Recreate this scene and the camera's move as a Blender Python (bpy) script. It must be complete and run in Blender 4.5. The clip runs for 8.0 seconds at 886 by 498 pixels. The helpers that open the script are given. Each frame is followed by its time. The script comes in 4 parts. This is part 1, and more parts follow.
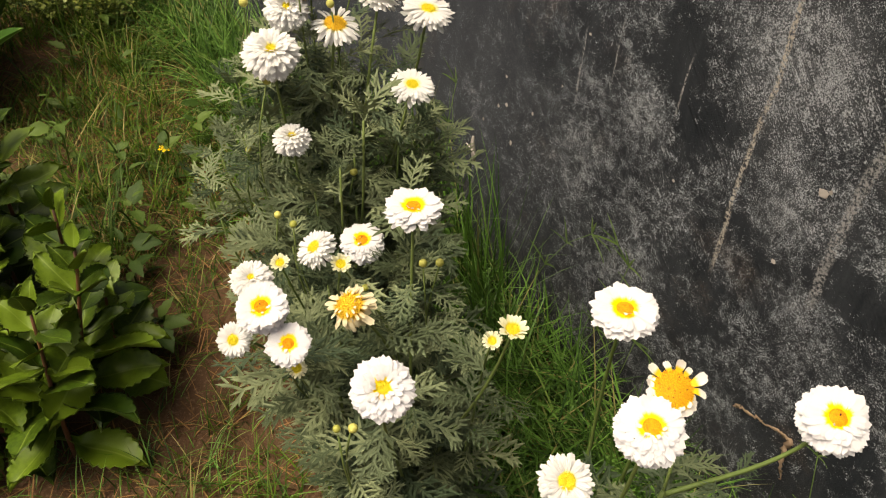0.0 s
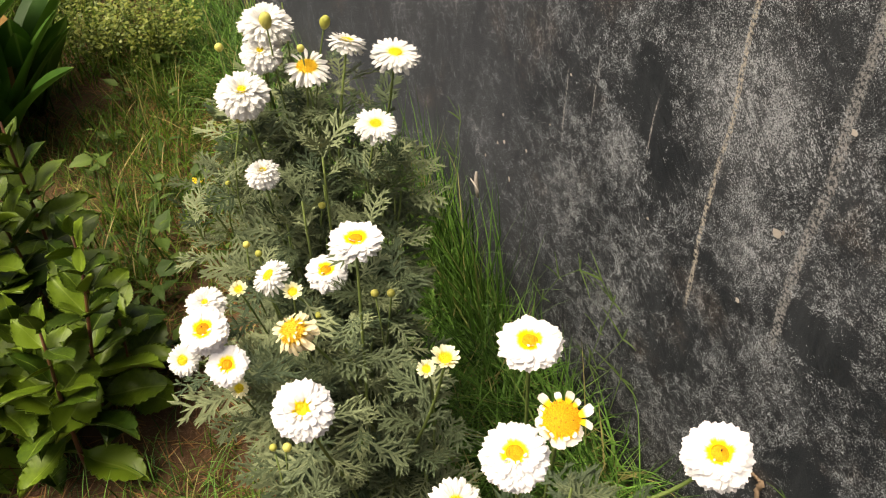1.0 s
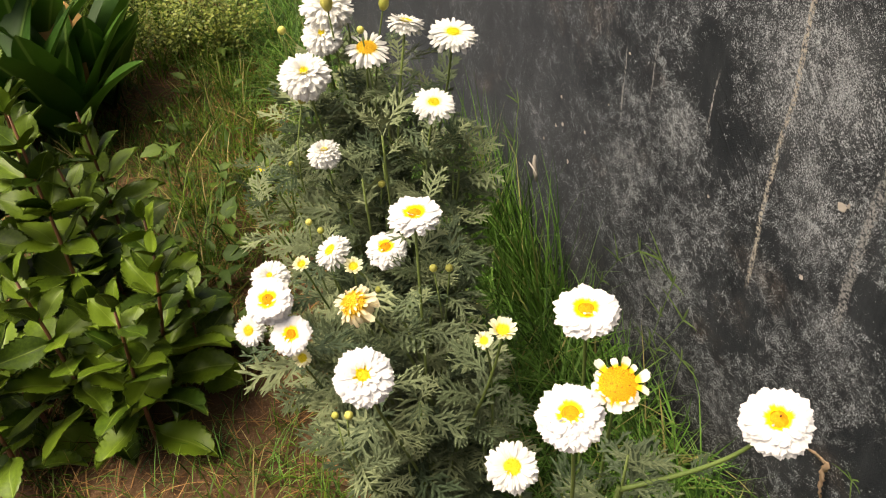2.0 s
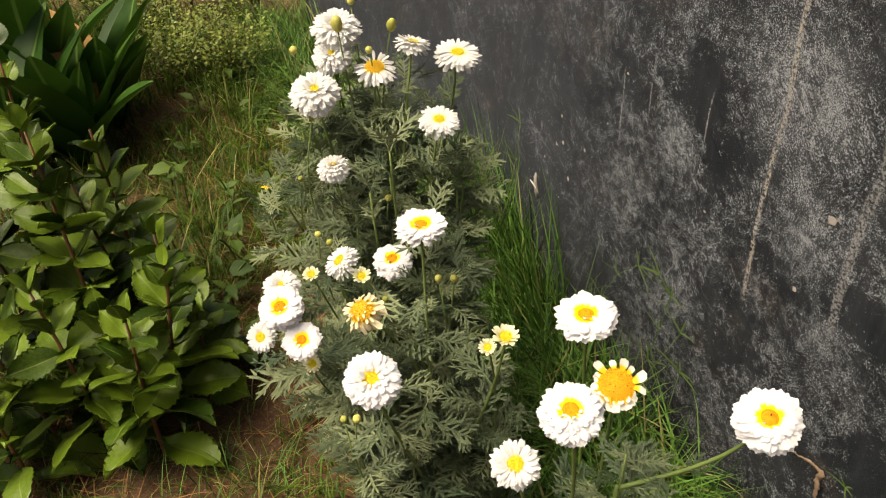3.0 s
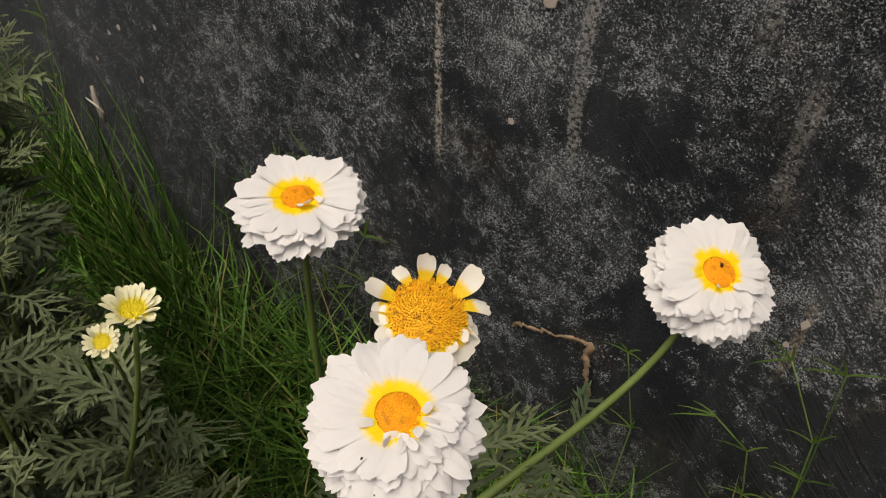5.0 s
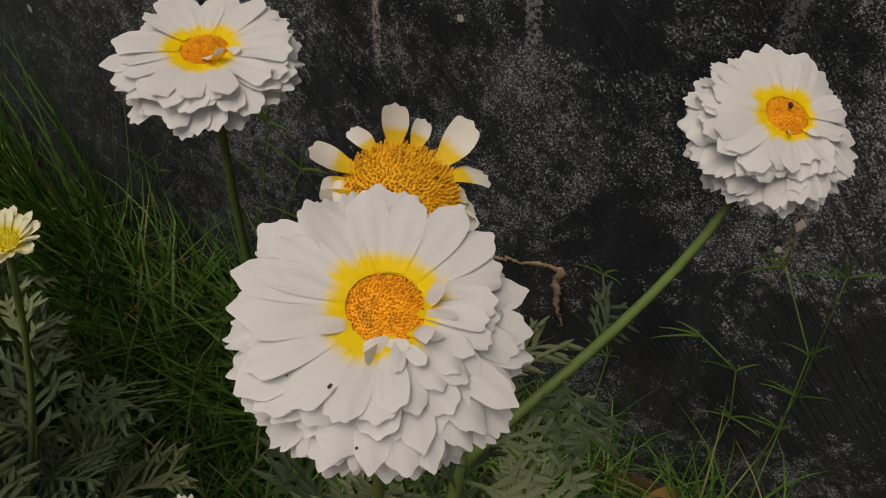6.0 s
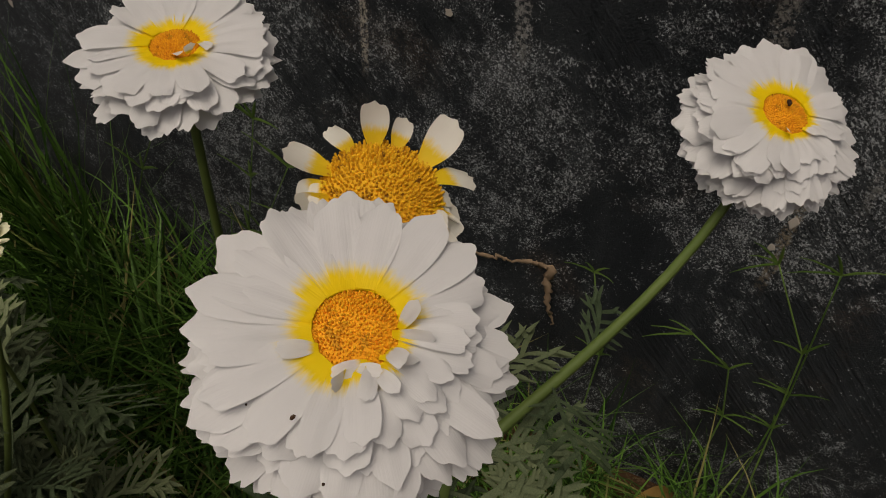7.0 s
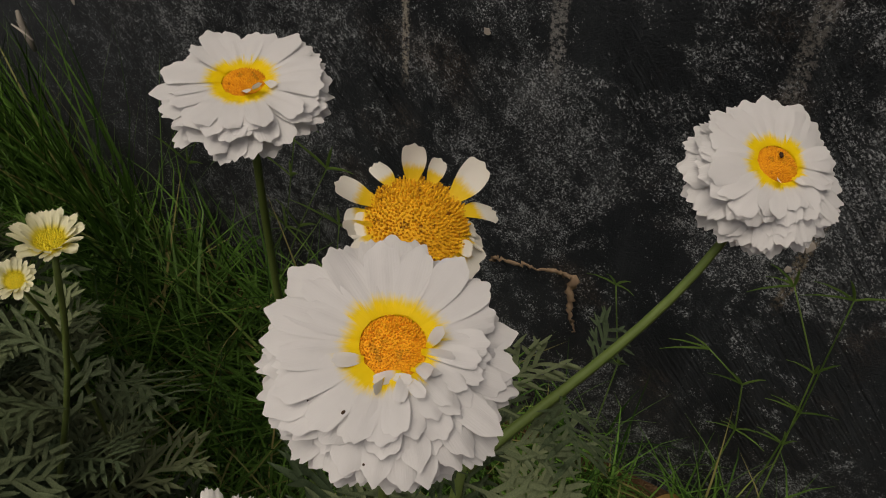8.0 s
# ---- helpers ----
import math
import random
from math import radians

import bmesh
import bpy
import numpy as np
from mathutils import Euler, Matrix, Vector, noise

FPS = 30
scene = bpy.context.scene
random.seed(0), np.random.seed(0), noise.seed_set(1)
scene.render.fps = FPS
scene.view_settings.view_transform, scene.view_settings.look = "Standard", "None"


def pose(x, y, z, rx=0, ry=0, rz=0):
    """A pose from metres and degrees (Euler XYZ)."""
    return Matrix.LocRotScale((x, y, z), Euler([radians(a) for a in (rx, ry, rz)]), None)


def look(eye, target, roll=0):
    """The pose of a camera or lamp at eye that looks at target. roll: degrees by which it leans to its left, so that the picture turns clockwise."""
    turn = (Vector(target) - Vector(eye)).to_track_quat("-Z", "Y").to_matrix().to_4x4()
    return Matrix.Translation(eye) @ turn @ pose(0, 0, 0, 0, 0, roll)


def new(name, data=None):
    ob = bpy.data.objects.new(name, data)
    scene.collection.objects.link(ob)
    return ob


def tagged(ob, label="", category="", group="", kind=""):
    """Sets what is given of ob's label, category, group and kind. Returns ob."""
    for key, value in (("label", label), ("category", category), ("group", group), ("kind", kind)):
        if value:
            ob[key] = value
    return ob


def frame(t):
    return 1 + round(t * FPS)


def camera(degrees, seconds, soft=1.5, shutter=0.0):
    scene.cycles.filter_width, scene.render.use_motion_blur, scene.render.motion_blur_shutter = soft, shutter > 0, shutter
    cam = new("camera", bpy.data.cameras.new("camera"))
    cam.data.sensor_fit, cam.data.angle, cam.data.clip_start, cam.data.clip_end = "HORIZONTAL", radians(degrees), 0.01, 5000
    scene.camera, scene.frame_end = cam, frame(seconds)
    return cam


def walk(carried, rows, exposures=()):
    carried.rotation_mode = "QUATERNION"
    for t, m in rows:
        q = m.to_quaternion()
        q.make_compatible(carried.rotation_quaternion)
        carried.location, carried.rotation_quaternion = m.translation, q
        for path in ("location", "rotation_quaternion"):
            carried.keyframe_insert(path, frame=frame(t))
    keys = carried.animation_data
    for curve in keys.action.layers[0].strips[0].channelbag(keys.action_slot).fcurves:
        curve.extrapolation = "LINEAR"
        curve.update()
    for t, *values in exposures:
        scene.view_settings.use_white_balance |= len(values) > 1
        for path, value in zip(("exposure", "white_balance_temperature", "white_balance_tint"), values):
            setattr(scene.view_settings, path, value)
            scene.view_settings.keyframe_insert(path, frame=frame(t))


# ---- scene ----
cam = camera(57.5, 8.0, 1.1)
PATH = [
    (0, (0.164, 0.138, 1.123), (1.003, 1.386, -0.195), 2.5),
    (0.5, (0.232, 0.092, 1.148), (1.004, 1.423, -0.13), 1.1),
    (1, (0.261, 0.049, 1.148), (0.969, 1.433, -0.11), -0.7),
    (1.5, (0.245, 0.027, 1.117), (0.86, 1.468, -0.125), -3.3),
    (2, (0.253, 0.028, 1.139), (0.824, 1.47, -0.124), -4.3),
    (3.3, (0.233, -0.008, 1.15), (0.819, 1.472, -0.062), -3.9),
    (3.5, (0.233, -0.01, 1.145), (0.817, 1.471, -0.066), -3.8),
    (4, (0.254, -0.001, 1.103), (1.098, 1.334, -0.124), 1.4),
    (4.2, (0.255, 0.022, 1.077), (1.187, 1.198, -0.088), 1.3),
    (4.5, (0.275, 0.093, 1.031), (1.382, 1.203, -0.211), 0.9),
    (4.7, (0.305, 0.168, 0.97), (1.516, 1.139, -0.291), 1.4),
    (5, (0.35, 0.246, 0.876), (1.62, 1.037, -0.45), 2.1),
    (5.2, (0.366, 0.269, 0.829), (1.609, 0.989, -0.563), 2.2),
    (6.5, (0.39, 0.282, 0.795), (1.691, 0.883, -0.6), 2.6),
    (6.7, (0.394, 0.284, 0.793), (1.615, 0.874, -0.538), 2.1),
    (6.9, (0.392, 0.281, 0.793), (1.597, 0.847, -0.562), 2.6),
    (7, (0.393, 0.281, 0.794), (1.675, 0.88, -0.619), 2.7),
    (7.2, (0.390, 0.280, 0.803), (1.624, 0.856, -0.523), 2.9),
    (7.5, (0.385, 0.277, 0.812), (1.653, 0.905, -0.601), 2.6),
    (8, (0.378, 0.273, 0.821), (1.622, 0.935, -0.6), 3.3),
]
EXPOSURES = [(0, 0.30), (0.5, 0.60), (1.0, 0.66), (2.0, 0.66), (3.5, 0.38), (4.0, 0.64), (4.5, 0.38), (5.0, -0.5), (5.2, -0.78), (6.5, -1.30), (7, -1.38), (8, -1.36)]
EXPOSURES = [(t, stops + (0.10 if t < 5 else 0.20), 7300 if t < 5 else 6850, 12) for t, stops in EXPOSURES]
walk(cam, [(t, look(eye, target, roll)) for t, eye, target, roll in PATH], EXPOSURES)

# ---- light: hazy daylight ----
SUN_UP, SUN_FROM = radians(66), radians(-82)
world = bpy.data.worlds.new("world")
scene.world = world
world.use_nodes = True
wn = world.node_tree
sky = wn.nodes.new("ShaderNodeTexSky")
sky.sky_type, sky.sun_disc = "NISHITA", False
sky.sun_elevation, sky.sun_rotation = SUN_UP, SUN_FROM
sky.dust_density, sky.air_density = 9.0, 0.6
wn.links.new(sky.outputs[0], wn.nodes["Background"].inputs["Color"])
wn.nodes["Background"].inputs["Strength"].default_value = 0.115
sun = new("sun", bpy.data.lights.new("sun", "SUN"))
sun.data.energy, sun.data.angle, sun.data.color = 3.2, radians(42), (1.0, 0.94, 0.82)
sun_way = Vector((math.sin(SUN_FROM) * math.cos(SUN_UP), math.cos(SUN_FROM) * math.cos(SUN_UP), math.sin(SUN_UP)))
sun.matrix_world = look(sun_way * 20, (0, 0, 0))


# ---- materials ----
class Nodes:
    """A small writer of node materials."""

    def __init__(self, name, rough=0.6, spec=0.4):
        self.mat = bpy.data.materials.new(name)
        self.mat.use_nodes = True
        self.t = self.mat.node_tree
        self.bsdf = self.t.nodes["Principled BSDF"]
        self.bsdf.inputs["Roughness"].default_value = rough
        self.bsdf.inputs["Specular IOR Level"].default_value = spec
        self.co = self.t.nodes.new("ShaderNodeTexCoord").outputs["Object"]

    def put(self, socket, value):
        if isinstance(value, bpy.types.NodeSocket):
            self.t.links.new(value, socket)
        else:
            socket.default_value = value

    def noise(self, scale, detail=4.0, rough=0.55, co=None, lean=0.0):
        n = self.t.nodes.new("ShaderNodeTexNoise")
        self.put(n.inputs["Vector"], co or self.co)
        n.inputs["Scale"].default_value, n.inputs["Detail"].default_value = scale, detail
        n.inputs["Roughness"].default_value, n.inputs["Distortion"].default_value = rough, lean
        return n.outputs["Fac"]

    def stretch(self, scale, turn=(0, 0, 0), co=None):
        n = self.t.nodes.new("ShaderNodeMapping")
        self.put(n.inputs["Vector"], co or self.co)
        n.inputs["Scale"].default_value = scale
        n.inputs["Rotation"].default_value = [radians(a) for a in turn]
        return n.outputs[0]

    def math(self, op, a, b=0.0, c=0.0):
        n = self.t.nodes.new("ShaderNodeMath")
        n.operation = op
        for i, v in enumerate((a, b, c)):
            self.put(n.inputs[i], v)
        return n.outputs[0]

    def span(self, value, a, b, lo=0.0, hi=1.0):
        n = self.t.nodes.new("ShaderNodeMapRange")
        n.interpolation_type = "SMOOTHSTEP"
        for i, v in enumerate((value, a, b, lo, hi)):
            self.put(n.inputs[i], v)
        return n.outputs[0]

    def mix(self, fac, a, b):
        n = self.t.nodes.new("ShaderNodeMix")
        n.data_type = "RGBA"
        self.put(n.inputs["Factor"], fac)
        for key, v in (("A", a), ("B", b)):
            socket = [s for s in n.inputs if s.name == key and s.type == "RGBA"][0]
            self.put(socket, v if isinstance(v, bpy.types.NodeSocket) else (*v, 1.0))
        return [s for s in n.outputs if s.type == "RGBA"][0]

    def axes(self):
        n = self.t.nodes.new("ShaderNodeSeparateXYZ")
        self.put(n.inputs[0], self.co)
        return n.outputs

    def chance(self, island=False):
        if island:
            return self.t.nodes.new("ShaderNodeNewGeometry").outputs["Random Per Island"]
        return self.t.nodes.new("ShaderNodeObjectInfo").outputs["Random"]

    def bump(self, height, strength=0.4, distance=0.002):
        n = self.t.nodes.new("ShaderNodeBump")
        n.inputs["Strength"].default_value, n.inputs["Distance"].default_value = strength, distance
        self.put(n.inputs["Height"], height)
        self.put(self.bsdf.inputs["Normal"], n.outputs[0])

    def done(self, color, thin=0.0, thin_color=None):
        self.put(self.bsdf.inputs["Base Color"], color if isinstance(color, bpy.types.NodeSocket) else (*color, 1.0))
        if thin:
            tr = self.t.nodes.new("ShaderNodeBsdfTranslucent")
            self.put(tr.inputs["Color"], thin_color or color)
            m = self.t.nodes.new("ShaderNodeMixShader")
            m.inputs[0].default_value = thin
            self.t.links.new(self.bsdf.outputs[0], m.inputs[1])
            self.t.links.new(tr.outputs[0], m.inputs[2])
            self.t.links.new(m.outputs[0], self.t.nodes["Material Output"].inputs["Surface"])
        return self.mat


def wall_paint():
    n = Nodes("weathered_black_wall_paint", 0.8, 0.08)
    ax = n.axes()
    broad = n.noise(4.0, 3, 0.6)
    middle = n.noise(17, 4, 0.6)
    cluster = n.noise(75, 5, 0.7, lean=0.3)
    grit = n.noise(640, 3, 0.65)
    rain = n.noise(14, 5, 0.6, n.stretch((1, 2.4, 0.5)))
    turned = n.stretch((1, 1, 1), (-48, 0, 0))
    groove = n.noise(210, 3, 0.6, n.stretch((1, 0.07, 1), co=turned))
    grain = n.noise(540, 4, 0.68)
    stroke = n.noise(540, 4, 0.68, n.stretch((1, 0.62, 1), co=turned))
    fine = n.math("ADD", n.math("MULTIPLY", grain, 0.62), n.math("MULTIPLY", cluster, 0.38))

    def spot(y0, z0, wide):
        """An uneven patch of the wall, 1 inside and 0 outside."""
        dy, dz = n.math("SUBTRACT", ax[1], y0), n.math("SUBTRACT", ax[2], z0)
        far = n.math("SQRT", n.math("ADD", n.math("MULTIPLY", dy, dy), n.math("MULTIPLY", dz, dz)))
        far = n.math("ADD", far, n.math("ADD", n.math("MULTIPLY", n.math("SUBTRACT", middle, 0.5), wide * 2.6), n.math("MULTIPLY", n.math("SUBTRACT", cluster, 0.5), wide * 1.2)))
        return n.span(far, wide * 1.15, wide * 0.25)

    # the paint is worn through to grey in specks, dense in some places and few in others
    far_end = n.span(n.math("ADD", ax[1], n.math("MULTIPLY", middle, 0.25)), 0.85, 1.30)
    worn = n.math("ADD", n.math("MULTIPLY", n.span(broad, 0.34, 0.66), 0.42), n.math("MULTIPLY", n.span(middle, 0.32, 0.68), 0.40))
    worn = n.math("SUBTRACT", worn, n.math("MULTIPLY", far_end, 0.32))
    for y0, z0, wide, more in (
        (0.565, 0.72, 0.085, 0.75), (0.317, 0.824, 0.06, 0.4), (0.205, 0.487, 0.07, 0.5), (0.333, 0.64, 0.07, 0.4), (0.52, 0.57, 0.06, 0.35), (0.47, 0.445, 0.035, 0.5), (0.76, 0.565, 0.06, 0.45), (0.245, 0.40, 0.06, 0.45), (0.42, 0.90, 0.09, 0.1), (0.62, 0.84, 0.07, 0.15), (0.45, 0.80, 0.07, -0.3),
        (0.419, 0.527, 0.060, -0.7), (0.729, 0.654, 0.06, -0.8), (0.675, 0.585, 0.06, -0.6), (0.544, 0.49, 0.05, -0.4), (0.10, 0.24, 0.15, -0.6), (0.28, 0.22, 0.13, -0.6), (0.44, 0.20, 0.10, -0.5), (0.60, 0.33, 0.08, -0.5), (0.36, 0.33, 0.06, -0.6), (0.85, 0.60, 0.07, -0.4)):
        worn = n.math("ADD", worn, n.math("MULTIPLY", spot(y0, z0, wide), more))
    worn = n.math("MAXIMUM", n.math("MINIMUM", worn, 1.25), -0.3)
    edge = n.math("SUBTRACT", 0.588, n.math("MULTIPLY", worn, 0.085))
    trowelled = n.span(n.noise(5.5, 2, 0.5, n.stretch((1, 1, 1), (20, 0, 0))), 0.50, 0.60)
    field = n.math("ADD", n.math("MULTIPLY", n.mix(trowelled, grain, stroke), 0.68), n.math("MULTIPLY", cluster, 0.32))
    speck = n.span(field, edge, n.math("ADD", edge, 0.028))
    # a thin net of worn ridges
    ridge = n.math("ABSOLUTE", n.math("SUBTRACT", n.noise(240, 4, 0.62), 0.5))
    net = n.math("MULTIPLY", n.span(ridge, 0.020, 0.006), n.math("MULTIPLY", n.span(worn, -0.1, 0.7), n.span(cluster, 0.36, 0.56)))
    speck = n.math("MAXIMUM", speck, n.math("MULTIPLY", net, 0.75))
    # trowel grooves keep their paint
    kept = n.math("MULTIPLY", n.span(groove, 0.54, 0.60), n.math("MULTIPLY", trowelled, 0.75))
    speck = n.math("MULTIPLY", speck, n.math("SUBTRACT", 1.0, kept))
    paint = n.mix(n.span(broad, 0.35, 0.7), (0.0135, 0.0165, 0.0198), (0.0255, 0.0295, 0.0335))
    paint = n.mix(n.math("MULTIPLY", n.span(rain, 0.46, 0.72), 0.45), paint, (0.046, 0.053, 0.059))
    # base colour turns paler and bluer towards the wall's far end
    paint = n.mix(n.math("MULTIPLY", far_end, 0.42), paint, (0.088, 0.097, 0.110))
    paint = n.mix(n.math("MULTIPLY", n.span(worn, 0.45, 1.2), 0.40), paint, (0.098, 0.108, 0.115))
    grey = n.mix(n.span(grit, 0.35, 0.65), (0.16, 0.176, 0.188), (0.44, 0.475, 0.495))
    color = n.mix(n.math("MULTIPLY", speck, 0.9), paint, grey)
    rust = n.math("MULTIPLY", n.span(n.noise(7, 4, 0.6, n.stretch((1, 1, 1), (0, 0, 70))), 0.56, 0.72), n.span(fine, 0.42, 0.62))
    color = n.mix(n.math("MULTIPLY", rust, 0.28), color, (0.19, 0.13, 0.085))
    # pale runs: plaster shows through where water has run down
    wander = n.math("MULTIPLY", n.math("SUBTRACT", n.noise(5, 2, 0.5, n.stretch((0, 0, 1))), 0.5), 0.035)
    broken = n.math("MULTIPLY", n.span(n.noise(45, 3, 0.7), 0.30, 0.44), n.span(n.noise(260, 4, 0.75), 0.44, 0.56))
    for y0, low, top, wide, strength, tone in (
        (0.600, 0.42, 2.0, 0.0042, 0.95, (0.40, 0.37, 0.31)),
        (0.462, 0.47, 2.0, 0.0080, 0.75, (0.30, 0.30, 0.29)),
        (0.716, 0.59, 0.66, 0.0018, 0.9, (0.38, 0.37, 0.35)),
        (0.394, 0.76, 0.83, 0.0025, 0.8, (0.36, 0.36, 0.35)),
        (0.236, 0.33, 0.42, 0.0055, 0.6, (0.28, 0.23, 0.16)),
        (0.199, 0.43, 0.53, 0.0050, 0.6, (0.26, 0.26, 0.25)),
        (0.289, 0.50, 0.60, 0.0080, 0.5, (0.26, 0.25, 0.23)),
        (0.690, 0.86, 2.0, 0.0080, 0.7, (0.28, 0.26, 0.23)),
        (0.335, 0.62, 0.70, 0.0080, 0.5, (0.28, 0.27, 0.25)),
        (0.900, 0.52, 0.62, 0.0022, 0.8, (0.30, 0.30, 0.29)),
        (0.835, 0.58, 0.66, 0.0018, 0.7, (0.30, 0.30, 0.29)),
    ):
        off = n.math("ABSOLUTE", n.math("ADD", n.math("SUBTRACT", ax[1], y0), wander))
        run = n.span(n.math("ADD", off, n.math("MULTIPLY", n.math("SUBTRACT", fine, 0.5), wide * 2.5)), wide, wide * 0.6)
        run = n.math("MULTIPLY", run, n.math("MULTIPLY", n.span(ax[2], low - 0.02, low + 0.02), n.span(ax[2], top + 0.02, top - 0.02)))
        color = n.mix(n.math("MULTIPLY", n.math("MULTIPLY", run, broken), strength), color, tone)
    # soil splashed on the foot of the wall, in flecks
    splash = n.math("MULTIPLY", n.span(n.math("ADD", ax[2], n.math("MULTIPLY", middle, 0.3)), 0.42, 0.22), n.span(fine, 0.40, 0.6))
    color = n.mix(n.math("MULTIPLY", splash, 0.12), color, (0.13, 0.10, 0.07))
    relief = n.math("ADD", fine, n.math("ADD", n.math("MULTIPLY", groove, n.math("ADD", -0.6, n.math("MULTIPLY", trowelled, -1.4))), n.math("MULTIPLY", grit, 0.35)))
    n.bump(n.math("SUBTRACT", relief, n.math("MULTIPLY", ridge, 1.5)), 0.9, 0.0040)
    return n.done(color)


def soil_mat():
    n = Nodes("dry_sandy_soil", 0.95, 0.15)
    a, b, c = n.noise(2.5, 4), n.noise(22, 6, 0.65), n.noise(160, 4, 0.7)
    color = n.mix(n.span(a, 0.35, 0.65), (0.062, 0.034, 0.017), (0.115, 0.066, 0.035))
    color = n.mix(n.math("MULTIPLY", n.span(b, 0.45, 0.7), 0.7), color, (0.07, 0.040, 0.020))
    color = n.mix(n.math("MULTIPLY", n.span(c, 0.5, 0.7), 0.5), color, (0.20, 0.135, 0.08))
    moss = n.math("MULTIPLY", n.span(n.noise(1.3, 5, 0.6), 0.5, 0.68), n.span(b, 0.4, 0.6))
    color = n.mix(n.math("MULTIPLY", moss, 0.4), color, (0.055, 0.070, 0.018))
    n.bump(n.math("ADD", b, n.math("MULTIPLY", c, 0.4)), 0.8, 0.008)
    return n.done(color)


def leaf_mat(name, dark, light, rough=0.5, spec=0.4, island=False, scale=60.0, thin=0.25, dry=None, lean=0.8, rib=None):
    n = Nodes(name, rough, spec)
    fac = n.math("ADD", n.math("MULTIPLY", n.chance(island), lean), n.math("MULTIPLY", n.noise(scale, 4), 1.0 - lean * 0.5))
    color = n.mix(n.span(fac, 0.25, 1.05), dark, light)
    if dry:
        color = n.mix(n.math("MULTIPLY", n.span(n.chance(island), 0.90, 0.98), 0.85), color, dry)
    if rib:
        # a pale midrib along the leaf's own axis
        color = n.mix(n.math("MULTIPLY", n.span(n.math("ABSOLUTE", n.axes()[1]), 0.013, 0.004), 0.75), color, rib)
    n.bump(n.noise(scale * 3, 3), 0.25, 0.001)
    return n.done(color, thin, color)


def petal_mat(name, base, body, reach, blend):
    n = Nodes(name, 0.6, 0.25)
    x = n.axes()[0]
    far = n.math("ADD", x, n.math("MULTIPLY", n.math("SUBTRACT", n.noise(5, 3, 0.5, n.stretch((1.0, 5.0, 1.0))), 0.5), 0.22))
    far = n.math("ADD", far, n.math("MULTIPLY", n.math("SUBTRACT", n.chance(), 0.5), 0.14))
    white = n.mix(n.noise(3, 3), body, [c * 0.94 for c in body])
    color = n.mix(n.span(far, reach, reach + blend), base, white)
    ribs = n.noise(9, 2, 0.5, n.stretch((0.12, 5.0, 0.2)))
    n.bump(ribs, 0.08, 0.02)
    return n.done(color, 0.33, color)


M_WALL, M_SOIL = wall_paint(), soil_mat()
M_PETAL = petal_mat("white_petal_with_yellow_base", (0.90, 0.68, 0.006), (0.74, 0.74, 0.74), 0.12, 0.22)
M_PETAL_PLAIN = petal_mat("white_petal", (0.85, 0.76, 0.30), (0.73, 0.73, 0.70), 0.02, 0.25)
M_PETAL_YOUNG = petal_mat("cream_young_petal", (0.78, 0.68, 0.06), (0.82, 0.81, 0.58), 0.10, 0.42)
M_PETAL_WORN = petal_mat("worn_cream_petal", (0.84, 0.58, 0.02), (0.82, 0.80, 0.72), 0.34, 0.25)
M_PETAL_DRY = petal_mat("withered_petal", (0.74, 0.46, 0.04), (0.82, 0.74, 0.50), 0.16, 0.42)


def disc_mat(name, low, high, spots):
    n = Nodes(name, 0.75, 0.2)
    color = n.mix(n.chance(True), low, high)
    color = n.mix(n.math("MULTIPLY", n.span(n.noise(420, 3), 0.58, 0.68), spots), color, (0.16, 0.06, 0.01))
    n.bump(n.noise(900, 2), 0.4, 0.0005)
    return n.done(color)


M_DISC = disc_mat("orange_disc_florets", (0.70, 0.27, 0.012), (0.88, 0.47, 0.02), 0.4)
M_DISC_OLD = disc_mat("old_golden_disc_florets", (0.54, 0.26, 0.012), (0.82, 0.48, 0.022), 0.85)
M_DISC_WILTED = disc_mat("faded_golden_disc_florets", (0.64, 0.38, 0.02), (0.86, 0.62, 0.06), 0.4)
M_DISC_YOUNG = disc_mat("yellow_green_disc_florets", (0.52, 0.47, 0.03), (0.74, 0.60, 0.03), 0.1)
M_STEM = leaf_mat("pale_green_ribbed_stem", (0.075, 0.115, 0.026), (0.145, 0.195, 0.055), 0.55, 0.25, False, 90, 0.0)
M_BRACT = leaf_mat("green_bract", (0.12, 0.16, 0.03), (0.28, 0.30, 0.06), 0.5, 0.4, False, 120, 0.1)
M_BUD = leaf_mat("yellow_green_bud", (0.27, 0.29, 0.045), (0.48, 0.46, 0.11), 0.5, 0.4, False, 200, 0.0)
M_LEAF = leaf_mat("grey_green_feathered_leaf", (0.046, 0.071, 0.037), (0.186, 0.222, 0.114), 0.58, 0.15, False, 80, 0.10)
M_GRASS = leaf_mat("green_grass", (0.013, 0.043, 0.004), (0.130, 0.265, 0.045), 0.5, 0.25, True, 30, 0.2, (0.30, 0.24, 0.10))
M_RUNNER = leaf_mat("creeping_grass_leaf", (0.060, 0.120, 0.020), (0.130, 0.220, 0.045), 0.5, 0.25, False, 40, 0.15)
M_TURF = leaf_mat("yellowish_grass", (0.018, 0.048, 0.003), (0.090, 0.152, 0.013), 0.55, 0.2, True, 30, 0.3, (0.34, 0.26, 0.11))
M_STRAW = leaf_mat("dry_straw", (0.048, 0.024, 0.009), (0.27, 0.150, 0.055), 0.8, 0.2, True, 40, 0.1)
M_SUCC = leaf_mat("glossy_fleshy_leaf", (0.020, 0.046, 0.003), (0.112, 0.178, 0.012), 0.42, 0.28, False, 18, 0.10, rib=(0.17, 0.24, 0.04))
